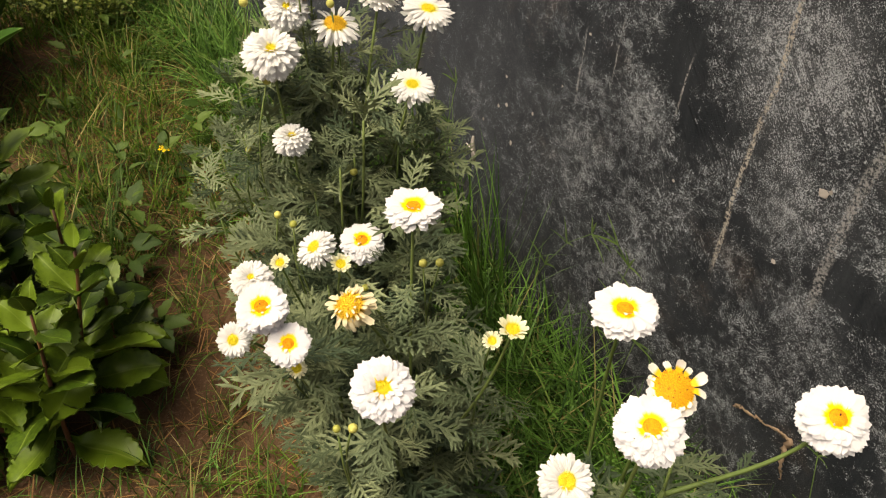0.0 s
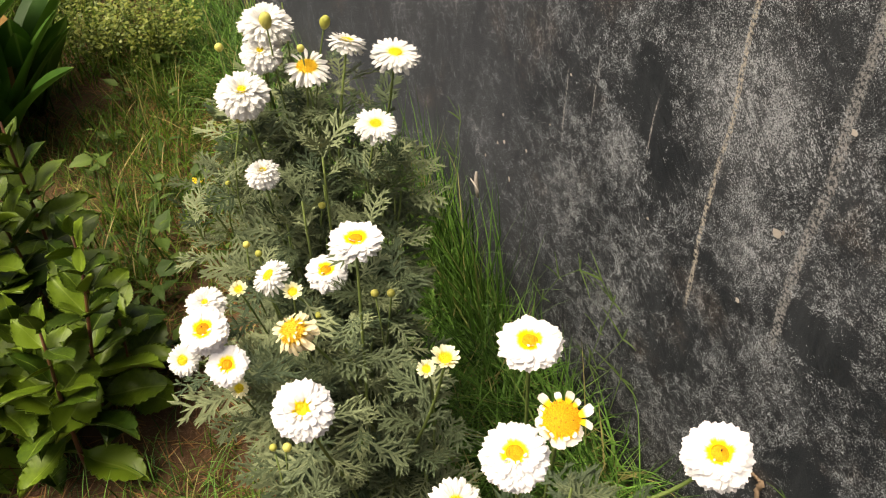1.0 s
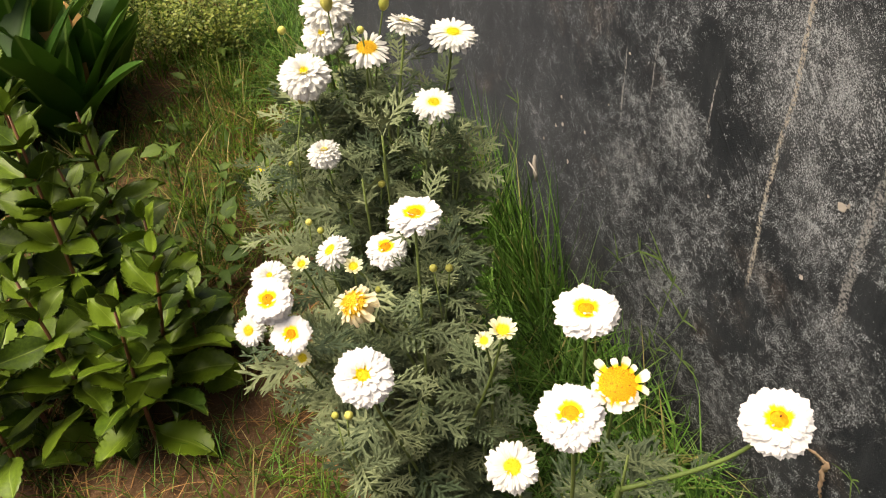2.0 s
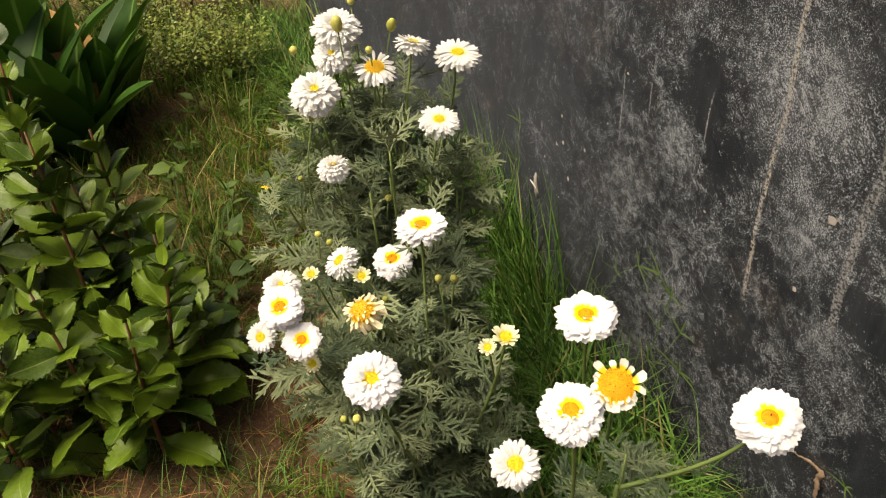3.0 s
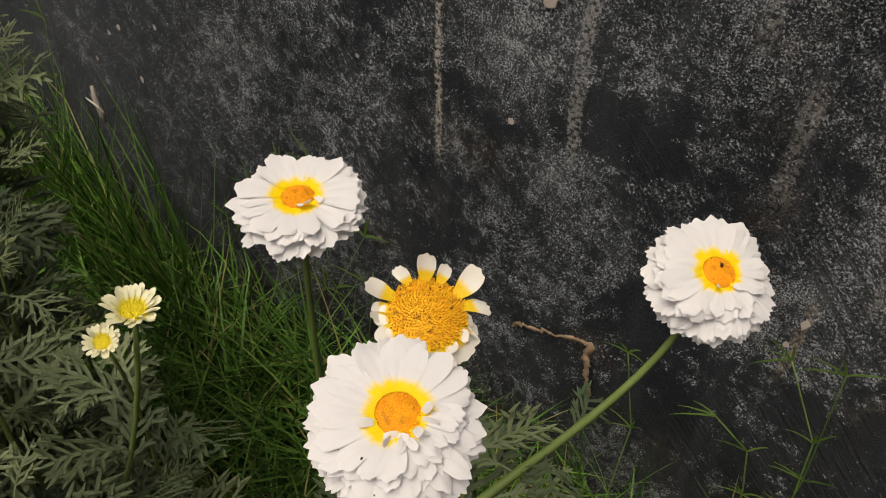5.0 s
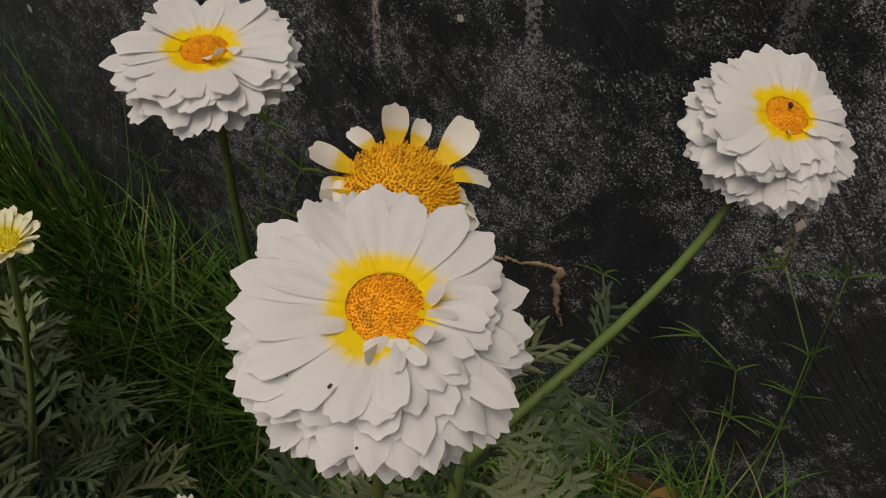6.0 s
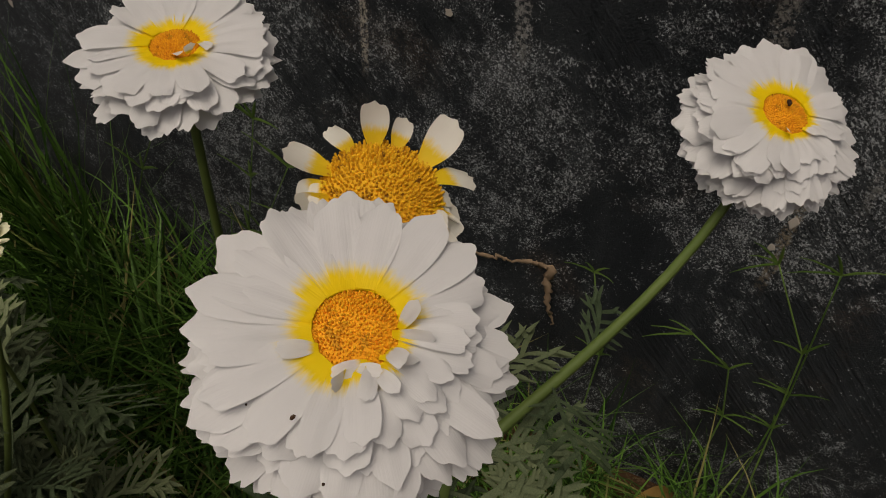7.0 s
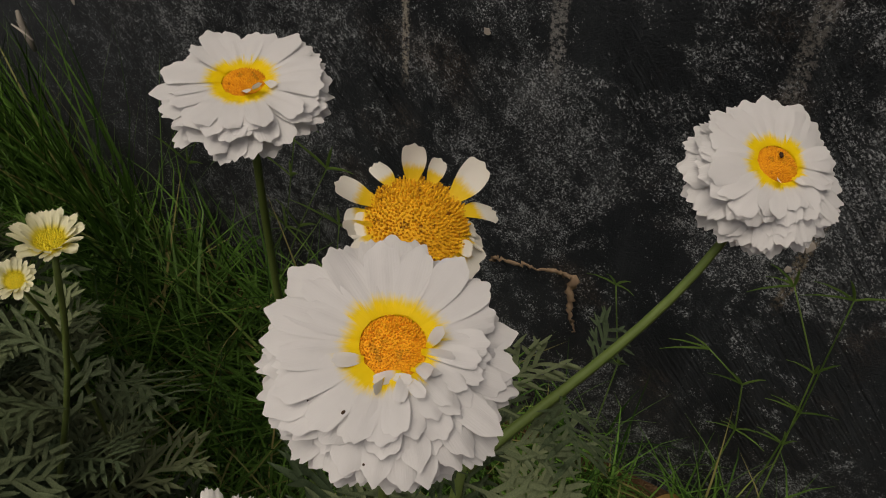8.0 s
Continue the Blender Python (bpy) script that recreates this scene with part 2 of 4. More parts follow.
M_SUCC_STEM = leaf_mat("reddish_fleshy_stem", (0.07, 0.028, 0.016), (0.17, 0.07, 0.035), 0.45, 0.4, False, 40, 0.0)
M_STRAP = leaf_mat("dark_green_strap_leaf", (0.018, 0.058, 0.005), (0.040, 0.098, 0.010), 0.5, 0.25, False, 14, 0.12, rib=(0.12, 0.20, 0.04))
M_DRYLEAF = leaf_mat("dry_brown_leaf", (0.20, 0.10, 0.025), (0.36, 0.22, 0.07), 0.7, 0.2, False, 30, 0.1)
M_WEED = leaf_mat("dull_green_weed_leaf", (0.030, 0.064, 0.009), (0.088, 0.140, 0.024), 0.55, 0.2, False, 30, 0.25)
M_SHRUB = leaf_mat("yellow_green_small_leaf", (0.09, 0.14, 0.02), (0.24, 0.28, 0.05), 0.5, 0.4, True, 20, 0.3)
M_ROOT = leaf_mat("dry_rootlet", (0.13, 0.090, 0.056), (0.28, 0.20, 0.13), 0.85, 0.2, False, 90, 0.0)
M_CHIP = leaf_mat("bare_plaster", (0.24, 0.22, 0.19), (0.36, 0.33, 0.29), 0.85, 0.2, False, 120, 0.0)
M_YELLOW = leaf_mat("bright_yellow_petal", (0.75, 0.50, 0.01), (0.85, 0.62, 0.03), 0.6, 0.2, False, 60, 0.2)
M_SPECK = leaf_mat("dark_brown_speck", (0.03, 0.012, 0.006), (0.06, 0.03, 0.012), 0.6, 0.3, False, 60, 0.0)


# ---- mesh helpers ----
def mesh_of(name, verts, faces, material, smooth=True):
    me = bpy.data.meshes.new(name)
    me.from_pydata([tuple(v) for v in verts], [], faces)
    me.materials.append(material)
    if smooth:
        me.polygons.foreach_set("use_smooth", [True] * len(me.polygons))
    me.update()
    return me


def child(name, me, parent, m=None, label=""):
    ob = new(name, me)
    ob.parent = parent
    if m is not None:
        ob.matrix_basis = m
    return tagged(ob, label)


def thing(name, place, label, category, group=""):
    ob = new(name)
    ob.empty_display_size = 0.05
    ob.location = place
    return tagged(ob, label, category, group)


def tube(points, radii, sides=7, closed=True):
    """Verts and faces of a tapering tube along points."""
    pts = [Vector(p) for p in points]
    verts, faces = [], []
    ref = Vector((0.31, 0.87, 0.11))
    for i, p in enumerate(pts):
        way = (pts[min(i + 1, len(pts) - 1)] - pts[max(i - 1, 0)]).normalized()
        u = way.cross(ref).normalized()
        v = way.cross(u)
        for k in range(sides):
            a = 2 * math.pi * k / sides
            verts.append(p + (u * math.cos(a) + v * math.sin(a)) * radii[i])
    for i in range(len(pts) - 1):
        for k in range(sides):
            a, b = i * sides + k, i * sides + (k + 1) % sides
            faces.append((a, b, b + sides, a + sides))
    if closed:
        faces.append(tuple(range(sides))[::-1])
        faces.append(tuple(range(len(verts) - sides, len(verts))))
    return verts, faces


def bend(a, b, c, d, steps):
    """Points on a Bezier curve."""
    a, b, c, d = (Vector(p) for p in (a, b, c, d))
    out = []
    for i in range(steps + 1):
        t = i / steps
        out.append(a * (1 - t) ** 3 + b * 3 * t * (1 - t) ** 2 + c * 3 * t * t * (1 - t) + d * t ** 3)
    return out


def sheet(rows):
    """Verts and faces of a grid given as rows of points."""
    wide = len(rows[0])
    verts = [p for r in rows for p in r]
    faces = [(i * wide + j, i * wide + j + 1, (i + 1) * wide + j + 1, (i + 1) * wide + j) for i in range(len(rows) - 1) for j in range(wide - 1)]
    return verts, faces


def facing(place, normal, spin=0.0):
    """The pose of a thing at place whose own z points along normal."""
    q = Vector(normal).to_track_quat("Z", "Y")
    return Matrix.Translation(place) @ q.to_matrix().to_4x4() @ pose(0, 0, 0, 0, 0, spin)


# ---- ground and wall ----
def rise(x, y):
    near = max(0.0, 1.0 - max(abs(x - 0.3) - 1.5, abs(y - 1.2) - 2.5, 0.0))
    return near * (0.016 * noise.noise((x * 3, y * 3, 0)) + 0.007 * noise.noise((x * 11, y * 11, 4)) + 0.003 * noise.noise((x * 40, y * 40, 9)))


def ground():
    far = [-600, -120, -30, -10, -5, -3]
    xs = far + [-2 + 0.025 * i for i in range(125)] + [1.3, 2, 4, 10, 30, 120, 600]
    ys = far + [-1.5 + 0.03 * i for i in range(175)] + [4, 5, 7, 12, 30, 120, 600]
    v, f = sheet([[(x, y, rise(x, y)) for x in xs] for y in ys])
    tagged(new("ground", mesh_of("ground", v, f, M_SOIL)), "dry sandy brown garden soil with patchy grass", "ground", kind="structure")


def wall():
    face, back, y0, y1, top = 0.90, 1.05, -2.6, 2.84, 1.75
    ny, nz = 180, 60
    rows = []
    for i in range(nz + 1):
        z = -0.25 + (top + 0.25) * i / nz
        rows.append([(face + 0.0035 * noise.noise((2, y0 + (y1 - y0) * j / ny * 4, z * 4)), y0 + (y1 - y0) * j / ny, z) for j in range(ny + 1)])
    v, f = sheet(rows)
    f = [q[::-1] for q in f]
    k, w = len(v), ny + 1
    v = v + [(back, y0, -0.25), (back, y1, -0.25), (back, y1, top), (back, y0, top)]
    f += [(k, k + 1, k + 2, k + 3), (k + 3, k + 2, *[nz * w + j for j in range(ny, -1, -1)]), tuple([k, k + 3] + [i * w for i in range(nz, -1, -1)]), tuple([k + 2, k + 1] + [i * w + ny for i in range(nz + 1)])]
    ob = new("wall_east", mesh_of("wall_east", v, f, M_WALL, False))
    tagged(ob, "rough plaster garden wall painted black, worn grey", "wall", kind="structure")
    rng = random.Random(3)
    for y, z, wide, tall in ((0.890, 0.621, 0.007, 0.006), (0.692, 0.499, 0.006, 0.006), (1.058, 0.421, 0.009, 0.010), (1.037, 0.357, 0.008, 0.012), (0.498, 0.606, 0.016, 0.020), (0.490, 0.612, 0.006, 0.008), (0.521, 0.489, 0.009, 0.010), (0.451, 0.756, 0.011, 0.010), (1.065, 0.470, 0.007, 0.009), (1.08, 0.407, 0.008, 0.010), (0.99, 0.44, 0.006, 0.008), (1.12, 0.36, 0.006, 0.010), (0.93, 0.52, 0.005, 0.004), (0.236, 0.40, 0.010, 0.016), (0.243, 0.372, 0.008, 0.010)):
        ring = [(0.0, math.cos(a) * wide * rng.uniform(0.35, 0.65), math.sin(a) * tall * rng.uniform(0.35, 0.65)) for a in [2 * math.pi * i / 9 for i in range(9)]]
        inner = [(-0.0009, p[1] * 0.85, p[2] * 0.85) for p in ring]
        fs = [(i, (i + 1) % 9, 9 + (i + 1) % 9, 9 + i) for i in range(9)] + [tuple(range(9, 18))]
        child("plaster_chip", mesh_of("plaster_chip", ring + inner, fs, M_CHIP, False), ob, pose(face - 0.0025, y, z) @ Matrix.Diagonal((0.4, 0.75, 0.75, 1)))


# ---- grass and litter ----
def blades(name, label, material, spots, category="grass"):
    """spots: rows of x, y, length, width, lean direction, lean, droop."""
    verts, faces = [], []
    for x, y, long, wide, way, lean, droop in spots:
        base = Vector((x, y, rise(x, y) - 0.005))
        side = Vector((-math.sin(way), math.cos(way), 0))
        out = Vector((math.cos(way), math.sin(way), 0))
        steps, k = 5, len(verts)
        p, up = base.copy(), lean
        for i in range(steps + 1):
            half = wide * 0.5 * (1.0 - (i / steps) ** 2.2) * (0.75 + 0.25 * min(1, i))
            if i < steps:
                verts += [p - side * half, p + side * half]
            else:
                verts.append(p.copy())
            p = p + (out * math.sin(up) + Vector((0, 0, 1)) * math.cos(up)) * (long / steps)
            up += droop / steps
            if p.x > 0.888 and p.x < 1.06:
                p.x = 0.888 - random.random() * 0.004
            p.z = max(p.z, 0.004)
        for i in range(steps - 1):
            a = k + 2 * i
            faces.append((a, a + 1, a + 3, a + 2))
        a = k + 2 * (steps - 1)
        faces.append((a, a + 1, a + 2))
    ob = new(name, mesh_of(name, verts, faces, material))
    return tagged(ob, label, category, kind="stuff")


def sow(count, x0, x1, y0, y1, long, wide, lean, droop, seed, clump=0.0, keep=None):
    rng = random.Random(seed)
    out, tufts = [], [(rng.uniform(x0, x1), rng.uniform(y0, y1)) for _ in range(max(1, int(count / 14)))]
    while len(out) < count:
        if rng.random() < clump:
            tx, ty = rng.choice(tufts)
            x, y = rng.gauss(tx, 0.018), rng.gauss(ty, 0.018)
        else:
            x, y = rng.uniform(x0, x1), rng.uniform(y0, y1)
        if not (x0 <= x <= x1 and y0 <= y <= y1) or (keep and not keep(x, y, rng)):
            continue
        l, w, way, up, bow = rng.uniform(*long), rng.uniform(*wide), rng.uniform(0, 2 * math.pi), rng.uniform(*lean), rng.uniform(*droop)
        if x + l * math.sin(max(up, up + bow * 0.6)) * math.cos(way) > 0.875 and rng.random() < 0.55:
            way = math.pi - way
        out.append((x, y, l, w, way, up, bow))
    return out


def patchy(x, y, rng):
    return noise.noise((x * 2.6, y * 2.6, 7)) + 0.35 * noise.noise((x * 9, y * 9, 2)) > rng.uniform(-0.25, 0.45)


# ---- crown daisies ----
def petal_mesh(name, material, long=0.19, curl=0.18, cup=0.10, teeth=3, seed=1):
    rng = random.Random(seed)
    nx, ny = 9, 10
    rows = []
    tip = [rng.uniform(-0.015, 0.015) for _ in range(ny + 1)]
    for i in range(nx + 1):
        x = i / nx
        half = long * (0.40 + 0.60 * math.sin(min(1.0, x / 0.66) * math.pi / 2) ** 1.1) * (1.0 - 0.10 * max(0.0, (x - 0.72) / 0.28) ** 2)
        row = []
        for j in range(ny + 1):
            s = 2.0 * j / ny - 1.0
            round_end = 1.0 - 0.13 * max(0.0, (x - 0.4) / 0.6) ** 1.3 * abs(s) ** 3.6
            notch = (0.040 * math.cos(s * math.pi * teeth) + tip[j]) * (1.0 - 0.45 * s * s) * max(0.0, (x - 0.75) / 0.25)
            px_ = x * round_end + notch
            fold = 0.006 * math.cos(s * math.pi * 2.0 + 0.4 * math.sin(seed)) * math.sin(math.pi * min(1.0, x * 1.05))
            wave = 0.014 * math.sin(5.5 * x + 2.3 * s + seed * 1.7) * x
            z = cup * long * 5 * (s * s - 0.3) * half - curl * x * x + fold + wave + 0.06 * s * x * x * math.sin(seed * 2.1)
            row.append((px_, half * s + 0.05 * x * x * math.sin(seed * 3.3), z))
        rows.append(row)
    v, f = sheet(rows)
    return mesh_of(name, v, f, material)


def floret_mesh(name, radius, dome, count, material, size, hole=0.0):
    """A dome packed with small florets in spirals."""
    verts, faces = [], []
    rings = 7
    for i in range(rings + 1):
        r = radius * i / rings
        z = dome * (1 - (r / radius) ** 2) - hole * math.exp(-(r / (0.35 * radius)) ** 2) - 0.0006
        for k in range(16):
            a = 2 * math.pi * k / 16
            verts.append((r * math.cos(a), r * math.sin(a), z))
    for i in range(rings):
        for k in range(16):
            faces.append((i * 16 + k, (i + 1) * 16 + k, (i + 1) * 16 + (k + 1) % 16, i * 16 + (k + 1) % 16))
    rng = random.Random(count)
    for i in range(count):
        r = radius * 0.985 * math.sqrt((i + 0.5) / count)
        a = i * 2.39996
        z = dome * (1 - (r / radius) ** 2) - hole * math.exp(-(r / (0.35 * radius)) ** 2)
        c = Vector((r * math.cos(a) + rng.gauss(0, size * 0.25), r * math.sin(a) + rng.gauss(0, size * 0.25), z - 0.0008))
        up = Vector((c.x * 2 * dome / radius ** 2, c.y * 2 * dome / radius ** 2, 1)).normalized()
        u = up.orthogonal().normalized()
        w = up.cross(u)
        k, s, h = len(verts), size * rng.uniform(0.8, 1.15), size * rng.uniform(1.5, 2.6)
        for n_, (rad, high) in enumerate(((0.62, 0.0), (0.60, 0.75), (0.34, 1.0))):
            for q in range(5):
                b = 2 * math.pi * q / 5 + i
                verts.append(c + (u * math.cos(b) + w * math.sin(b)) * s * rad + up * h * high)
        for n_ in range(2):
            for q in range(5):
                faces.append((k + n_ * 5 + q, k + n_ * 5 + (q + 1) % 5, k + n_ * 5 + 5 + (q + 1) % 5, k + n_ * 5 + 5 + q))
        faces.append(tuple(k + 10 + q for q in range(5)))
    return mesh_of(name, verts, faces, material, False)


def calyx_mesh(name, radius, deep, material):
    """A shallow cup of overlapping bracts under a head, and the thick end of the stem."""
    verts, faces = [], []
    prof = [(0.0022, -deep - 0.004), (radius * 0.62, -deep), (radius * 0.95, -deep * 0.55), (radius * 1.0, -deep * 0.45), (radius * 0.7, -deep * 0.4)]
    for r, z in prof:
        for k in range(18):
            a = 2 * math.pi * k / 18
            rr = r * (1.0 + (0.06 if k % 2 else -0.03))
            verts.append((rr * math.cos(a), rr * math.sin(a), z))
    for i in range(len(prof) - 1):
        for k in range(18):
            faces.append((i * 18 + k, i * 18 + (k + 1) % 18, (i + 1) * 18 + (k + 1) % 18, (i + 1) * 18 + k))
    faces.append(tuple(range(18))[::-1])
    return mesh_of(name, verts, faces, material)


PETALS = [petal_mesh("petal", M_PETAL, wide, curl, cup, teeth, seed) for wide, curl, cup, teeth, seed in ((0.225, 0.10, 0.02, 2, 1), (0.235, 0.15, 0.01, 1.5, 2), (0.205, 0.07, 0.02, 2.5, 3), (0.230, 0.19, -0.03, 2, 4), (0.215, 0.05, 0.02, 1.5, 21), (0.205, 0.16, 0.0, 2.5, 22), (0.24, 0.12, -0.02, 1.5, 23))]
PETALS_PLAIN = [petal_mesh("petal", M_PETAL_PLAIN, wide, curl, cup, teeth, seed) for wide, curl, cup, teeth, seed in ((0.125, 0.16, 0.04, 2, 5), (0.135, 0.22, 0.02, 2, 6), (0.120, 0.10, 0.05, 3, 24), (0.13, 0.18, 0.0, 1.5, 25))]
PETALS_YOUNG = [petal_mesh("petal", M_PETAL_YOUNG, 0.20, -0.05, 0.16, 3, 7), petal_mesh("petal", M_PETAL_YOUNG, 0.18, 0.1, 0.12, 2, 8)]
PETALS_DRY = [petal_mesh("petal", M_PETAL_DRY, 0.19, 0.5, 0.3, 3, 9), petal_mesh("petal", M_PETAL_DRY, 0.22, 0.3, -0.3, 2, 10), petal_mesh("petal", M_PETAL_DRY, 0.17, -0.2, 0.4, 2, 16)]
PETALS_WORN = [petal_mesh("petal", M_PETAL_WORN, 0.28, 0.25, 0.14, 3, 11), petal_mesh("petal", M_PETAL_WORN, 0.25, -0.1, 0.16, 2, 12), petal_mesh("petal", M_PETAL_WORN, 0.27, 0.4, -0.1, 2.5, 13)]
DISC = floret_mesh("disc", 0.0063, 0.0017, 460, M_DISC, 0.00034, 0.0005)
DISC_OLD = floret_mesh("disc", 0.0146, 0.0046, 680, M_DISC_OLD, 0.00056)
DISC_WILTED = floret_mesh("disc", 0.0120, 0.0052, 260, M_DISC_WILTED, 0.00085)
DISC_YOUNG = floret_mesh("disc", 0.0085, 0.0018, 150, M_DISC_YOUNG, 0.0007, 0.0016)
CALYX = calyx_mesh("calyx", 0.0075, 0.006, M_BRACT)

# rows of petals: base radius, base height, length, rise in degrees, number
DOUBLE = ((0.0064, 0.0, 0.0158, 19, 19), (0.0063, -0.0008, 0.0176, 8, 23), (0.0060, -0.0019, 0.0190, -5, 27), (0.0056, -0.0032, 0.0198, -19, 28), (0.0050, -0.0047, 0.0199, -34, 27), (0.0044, -0.0062, 0.0190, -51, 22), (0.0038, -0.0074, 0.0174, -67, 15))
POMPON = ((0.0034, 0.0004, 0.0095, 54, 14), (0.0044, 0.0, 0.0132, 34, 20), (0.0056, -0.0008, 0.0164, 17, 25), (0.0057, -0.0021, 0.0188, 0, 29), (0.0055, -0.0036, 0.0200, -18, 29), (0.0050, -0.0051, 0.0203, -36, 26), (0.0044, -0.0066, 0.0192, -55, 20))
HALF = ((0.0068, -0.0006, 0.0150, 26, 20), (0.0066, -0.0014, 0.0180, 11, 23), (0.0062, -0.0024, 0.0202, -6, 23), (0.0058, -0.0034, 0.0205, -24, 17))
YOUNG = ((0.0074, -0.0004, 0.0120, 52, 16), (0.0074, -0.0012, 0.0150, 30, 19))
FLAT = ((0.0064, 0.0, 0.0170, 11, 19), (0.0063, -0.0008, 0.0188, 4, 23), (0.0060, -0.0016, 0.0202, -5, 19), (0.0056, -0.0024, 0.0206, -16, 9))
CURLED = ((0.0042, 0.0006, 0.0080, 46, 10), (0.0052, 0.0004, 0.0120, 27, 14))
SPENT = ((0.0108, 0.0004, 0.0150, 4, 14), (0.0104, -0.0006, 0.0180, -14, 16), (0.0094, -0.0018, 0.0190, -36, 14))
RICH = ((0.0062, 0.0004, 0.0162, 7, 19), (0.0062, 0.0, 0.0176, 0, 22), (0.0061, -0.0008, 0.0188, -8, 25), (0.0059, -0.0017, 0.0196, -17, 28), (0.0056, -0.0027, 0.0201, -27, 29), (0.0052, -0.0038, 0.0200, -38, 28), (0.0048, -0.0050, 0.0194, -50, 25), (0.0043, -0.0062, 0.0184, -62, 19))
WILTED = ((0.0070, 0.0040, 0.0060, 40, 12), (0.0108, 0.0006, 0.0085, -10, 18), (0.0104, 0.0, 0.0140, -42, 18), (0.0096, -0.0012, 0.0170, -62, 18), (0.0088, -0.0024, 0.0185, -78, 14))
OLD = ((0.0135, 0.0005, 0.0170, 14, 0),)


def head(plant, place, normal, size, kind, seed, label="", spin=None, fleck=False, dirty=False):
    """One flower head on a plant: calyx, disc and every petal."""
    rng = random.Random(seed)
    m = facing(Vector(place) - plant.location, normal, spin if spin is not None else rng.uniform(0, 360)) @ Matrix.Scale(size / (0.054 if kind in ("double", "pompon", "flat", "flat_pale", "rich", "rich_pale") else 0.056), 4)
    hub = child("flower_head", CALYX, plant, m, label)
    rows, petals, disc = {
        "double": (DOUBLE, PETALS, DISC), "flat": (FLAT, PETALS, DISC), "rich": (RICH, PETALS, DISC), "flat_pale": (FLAT, PETALS_PLAIN, DISC_YOUNG), "rich_pale": (CURLED + RICH, PETALS, DISC_YOUNG), "pompon": (POMPON, PETALS_PLAIN, DISC_YOUNG), "half": (HALF, PETALS_PLAIN, DISC_YOUNG),
        "young": (YOUNG, PETALS_YOUNG, DISC_YOUNG), "wilted": (WILTED, PETALS_DRY, DISC_WILTED), "spent": (SPENT, PETALS_PLAIN, DISC_WILTED), "old": (OLD, PETALS_WORN, DISC_OLD)}[kind]
    disc_scale = {"flat_pale": 0.8, "rich_pale": 0.66, "spent": 0.95, "pompon": 0.62}.get(kind, 1.0)
    child("disc", disc, hub, Matrix.Scale(disc_scale, 4))
    lit_way = m.to_3x3().inverted() @ Vector((-0.25, -0.95, -0.2))
    lit = math.atan2(lit_way.y, lit_way.x)
    for r, (r0, h, long, lift, count) in enumerate(rows):
        start = rng.uniform(0, 360)
        full = petals in (PETALS, PETALS_PLAIN)
        tidy = 0.5 if full else 1.0
        slim = 0.8 if petals is PETALS and r > 1 else 1.0
        count = round(count * (1.08 if slim == 1.0 and petals is PETALS else 1.22)) if full else count
        for i in range(count):
            a = start + 360.0 * (i + rng.uniform(-0.22, 0.22)) / count
            up = lift + rng.gauss(0, 14 if kind in ("wilted", "spent") else 4 * tidy)
            s = long * rng.uniform(0.84 if r < 3 else 0.92, 1.06)
            if kind == "rich" and r < 4:
                # the inner rows are shorter on the side that grew towards the light
                s *= 1.0 - 0.11 * (4 - r) * max(0.0, math.cos(radians(a) - lit))
            if kind == "rich" and r > 2:
                up += 11 * max(0.0, math.cos(radians(a) - lit))
            k = pose(0, 0, 0, 0, 0, a) @ pose(r0, 0, h + rng.uniform(-0.0003, 0.0003)) @ pose(0, 0, 0, rng.gauss(0, 7 * tidy), -up, rng.gauss(0, 6 * tidy)) @ Matrix.Diagonal((s, s * slim * rng.uniform(0.90, 1.12), s, 1))
            leaf = petals[rng.randrange(len(petals))]
            child("petal", leaf, hub, k)
            if dirty and r in (1, 2, 3) and i % 6 == r:
                spot = leaf.vertices[rng.randrange(55, 95)].co
                child("fleck", GRAIN, hub, Matrix.Translation(k @ spot) @ Matrix.Scale(rng.uniform(0.00012, 0.00030), 4))
    if dirty:
        child("fleck", GRAIN, hub, pose(0.0155, 0.0032, 0.0027) @ Matrix.Diagonal((0.0005, 0.0003, 0.0003, 1)), "small dark brown fleck")
    if fleck:
        v, f = tube([(0, 0, 0), (0.0004, 0, 0.0004), (0.0012, 0.0002, 0.0005), (0.0018, 0.0004, 0.0002)], [0.0002, 0.0006, 0.0006, 0.0002], 6)
        child("fleck", mesh_of("fleck", v, f, M_SPECK), hub, pose(0.0006, 0.0004, 0.0024), "tiny dark brown fleck")
    if kind in ("double", "flat", "half", "rich"):
        # a few small inner petals curl over one side of the disc
        near = m.to_3x3().inverted() @ Vector((-0.6, -0.5, -0.2))
        side = math.degrees(math.atan2(near.y, near.x))
        for i in range(11 if dirty else 3):
            k = pose(0, 0, 0, 0, 0, side + rng.gauss(0, 38)) @ pose(rng.uniform(0.0048, 0.0066), 0, 0.0006) @ pose(0, 0, 0, rng.gauss(0, 30), -rng.uniform(10, 65), rng.gauss(0, 40)) @ Matrix.Scale(rng.uniform(0.0036, 0.0065), 4)
            child("petal", petals[rng.randrange(len(petals))], hub, k)
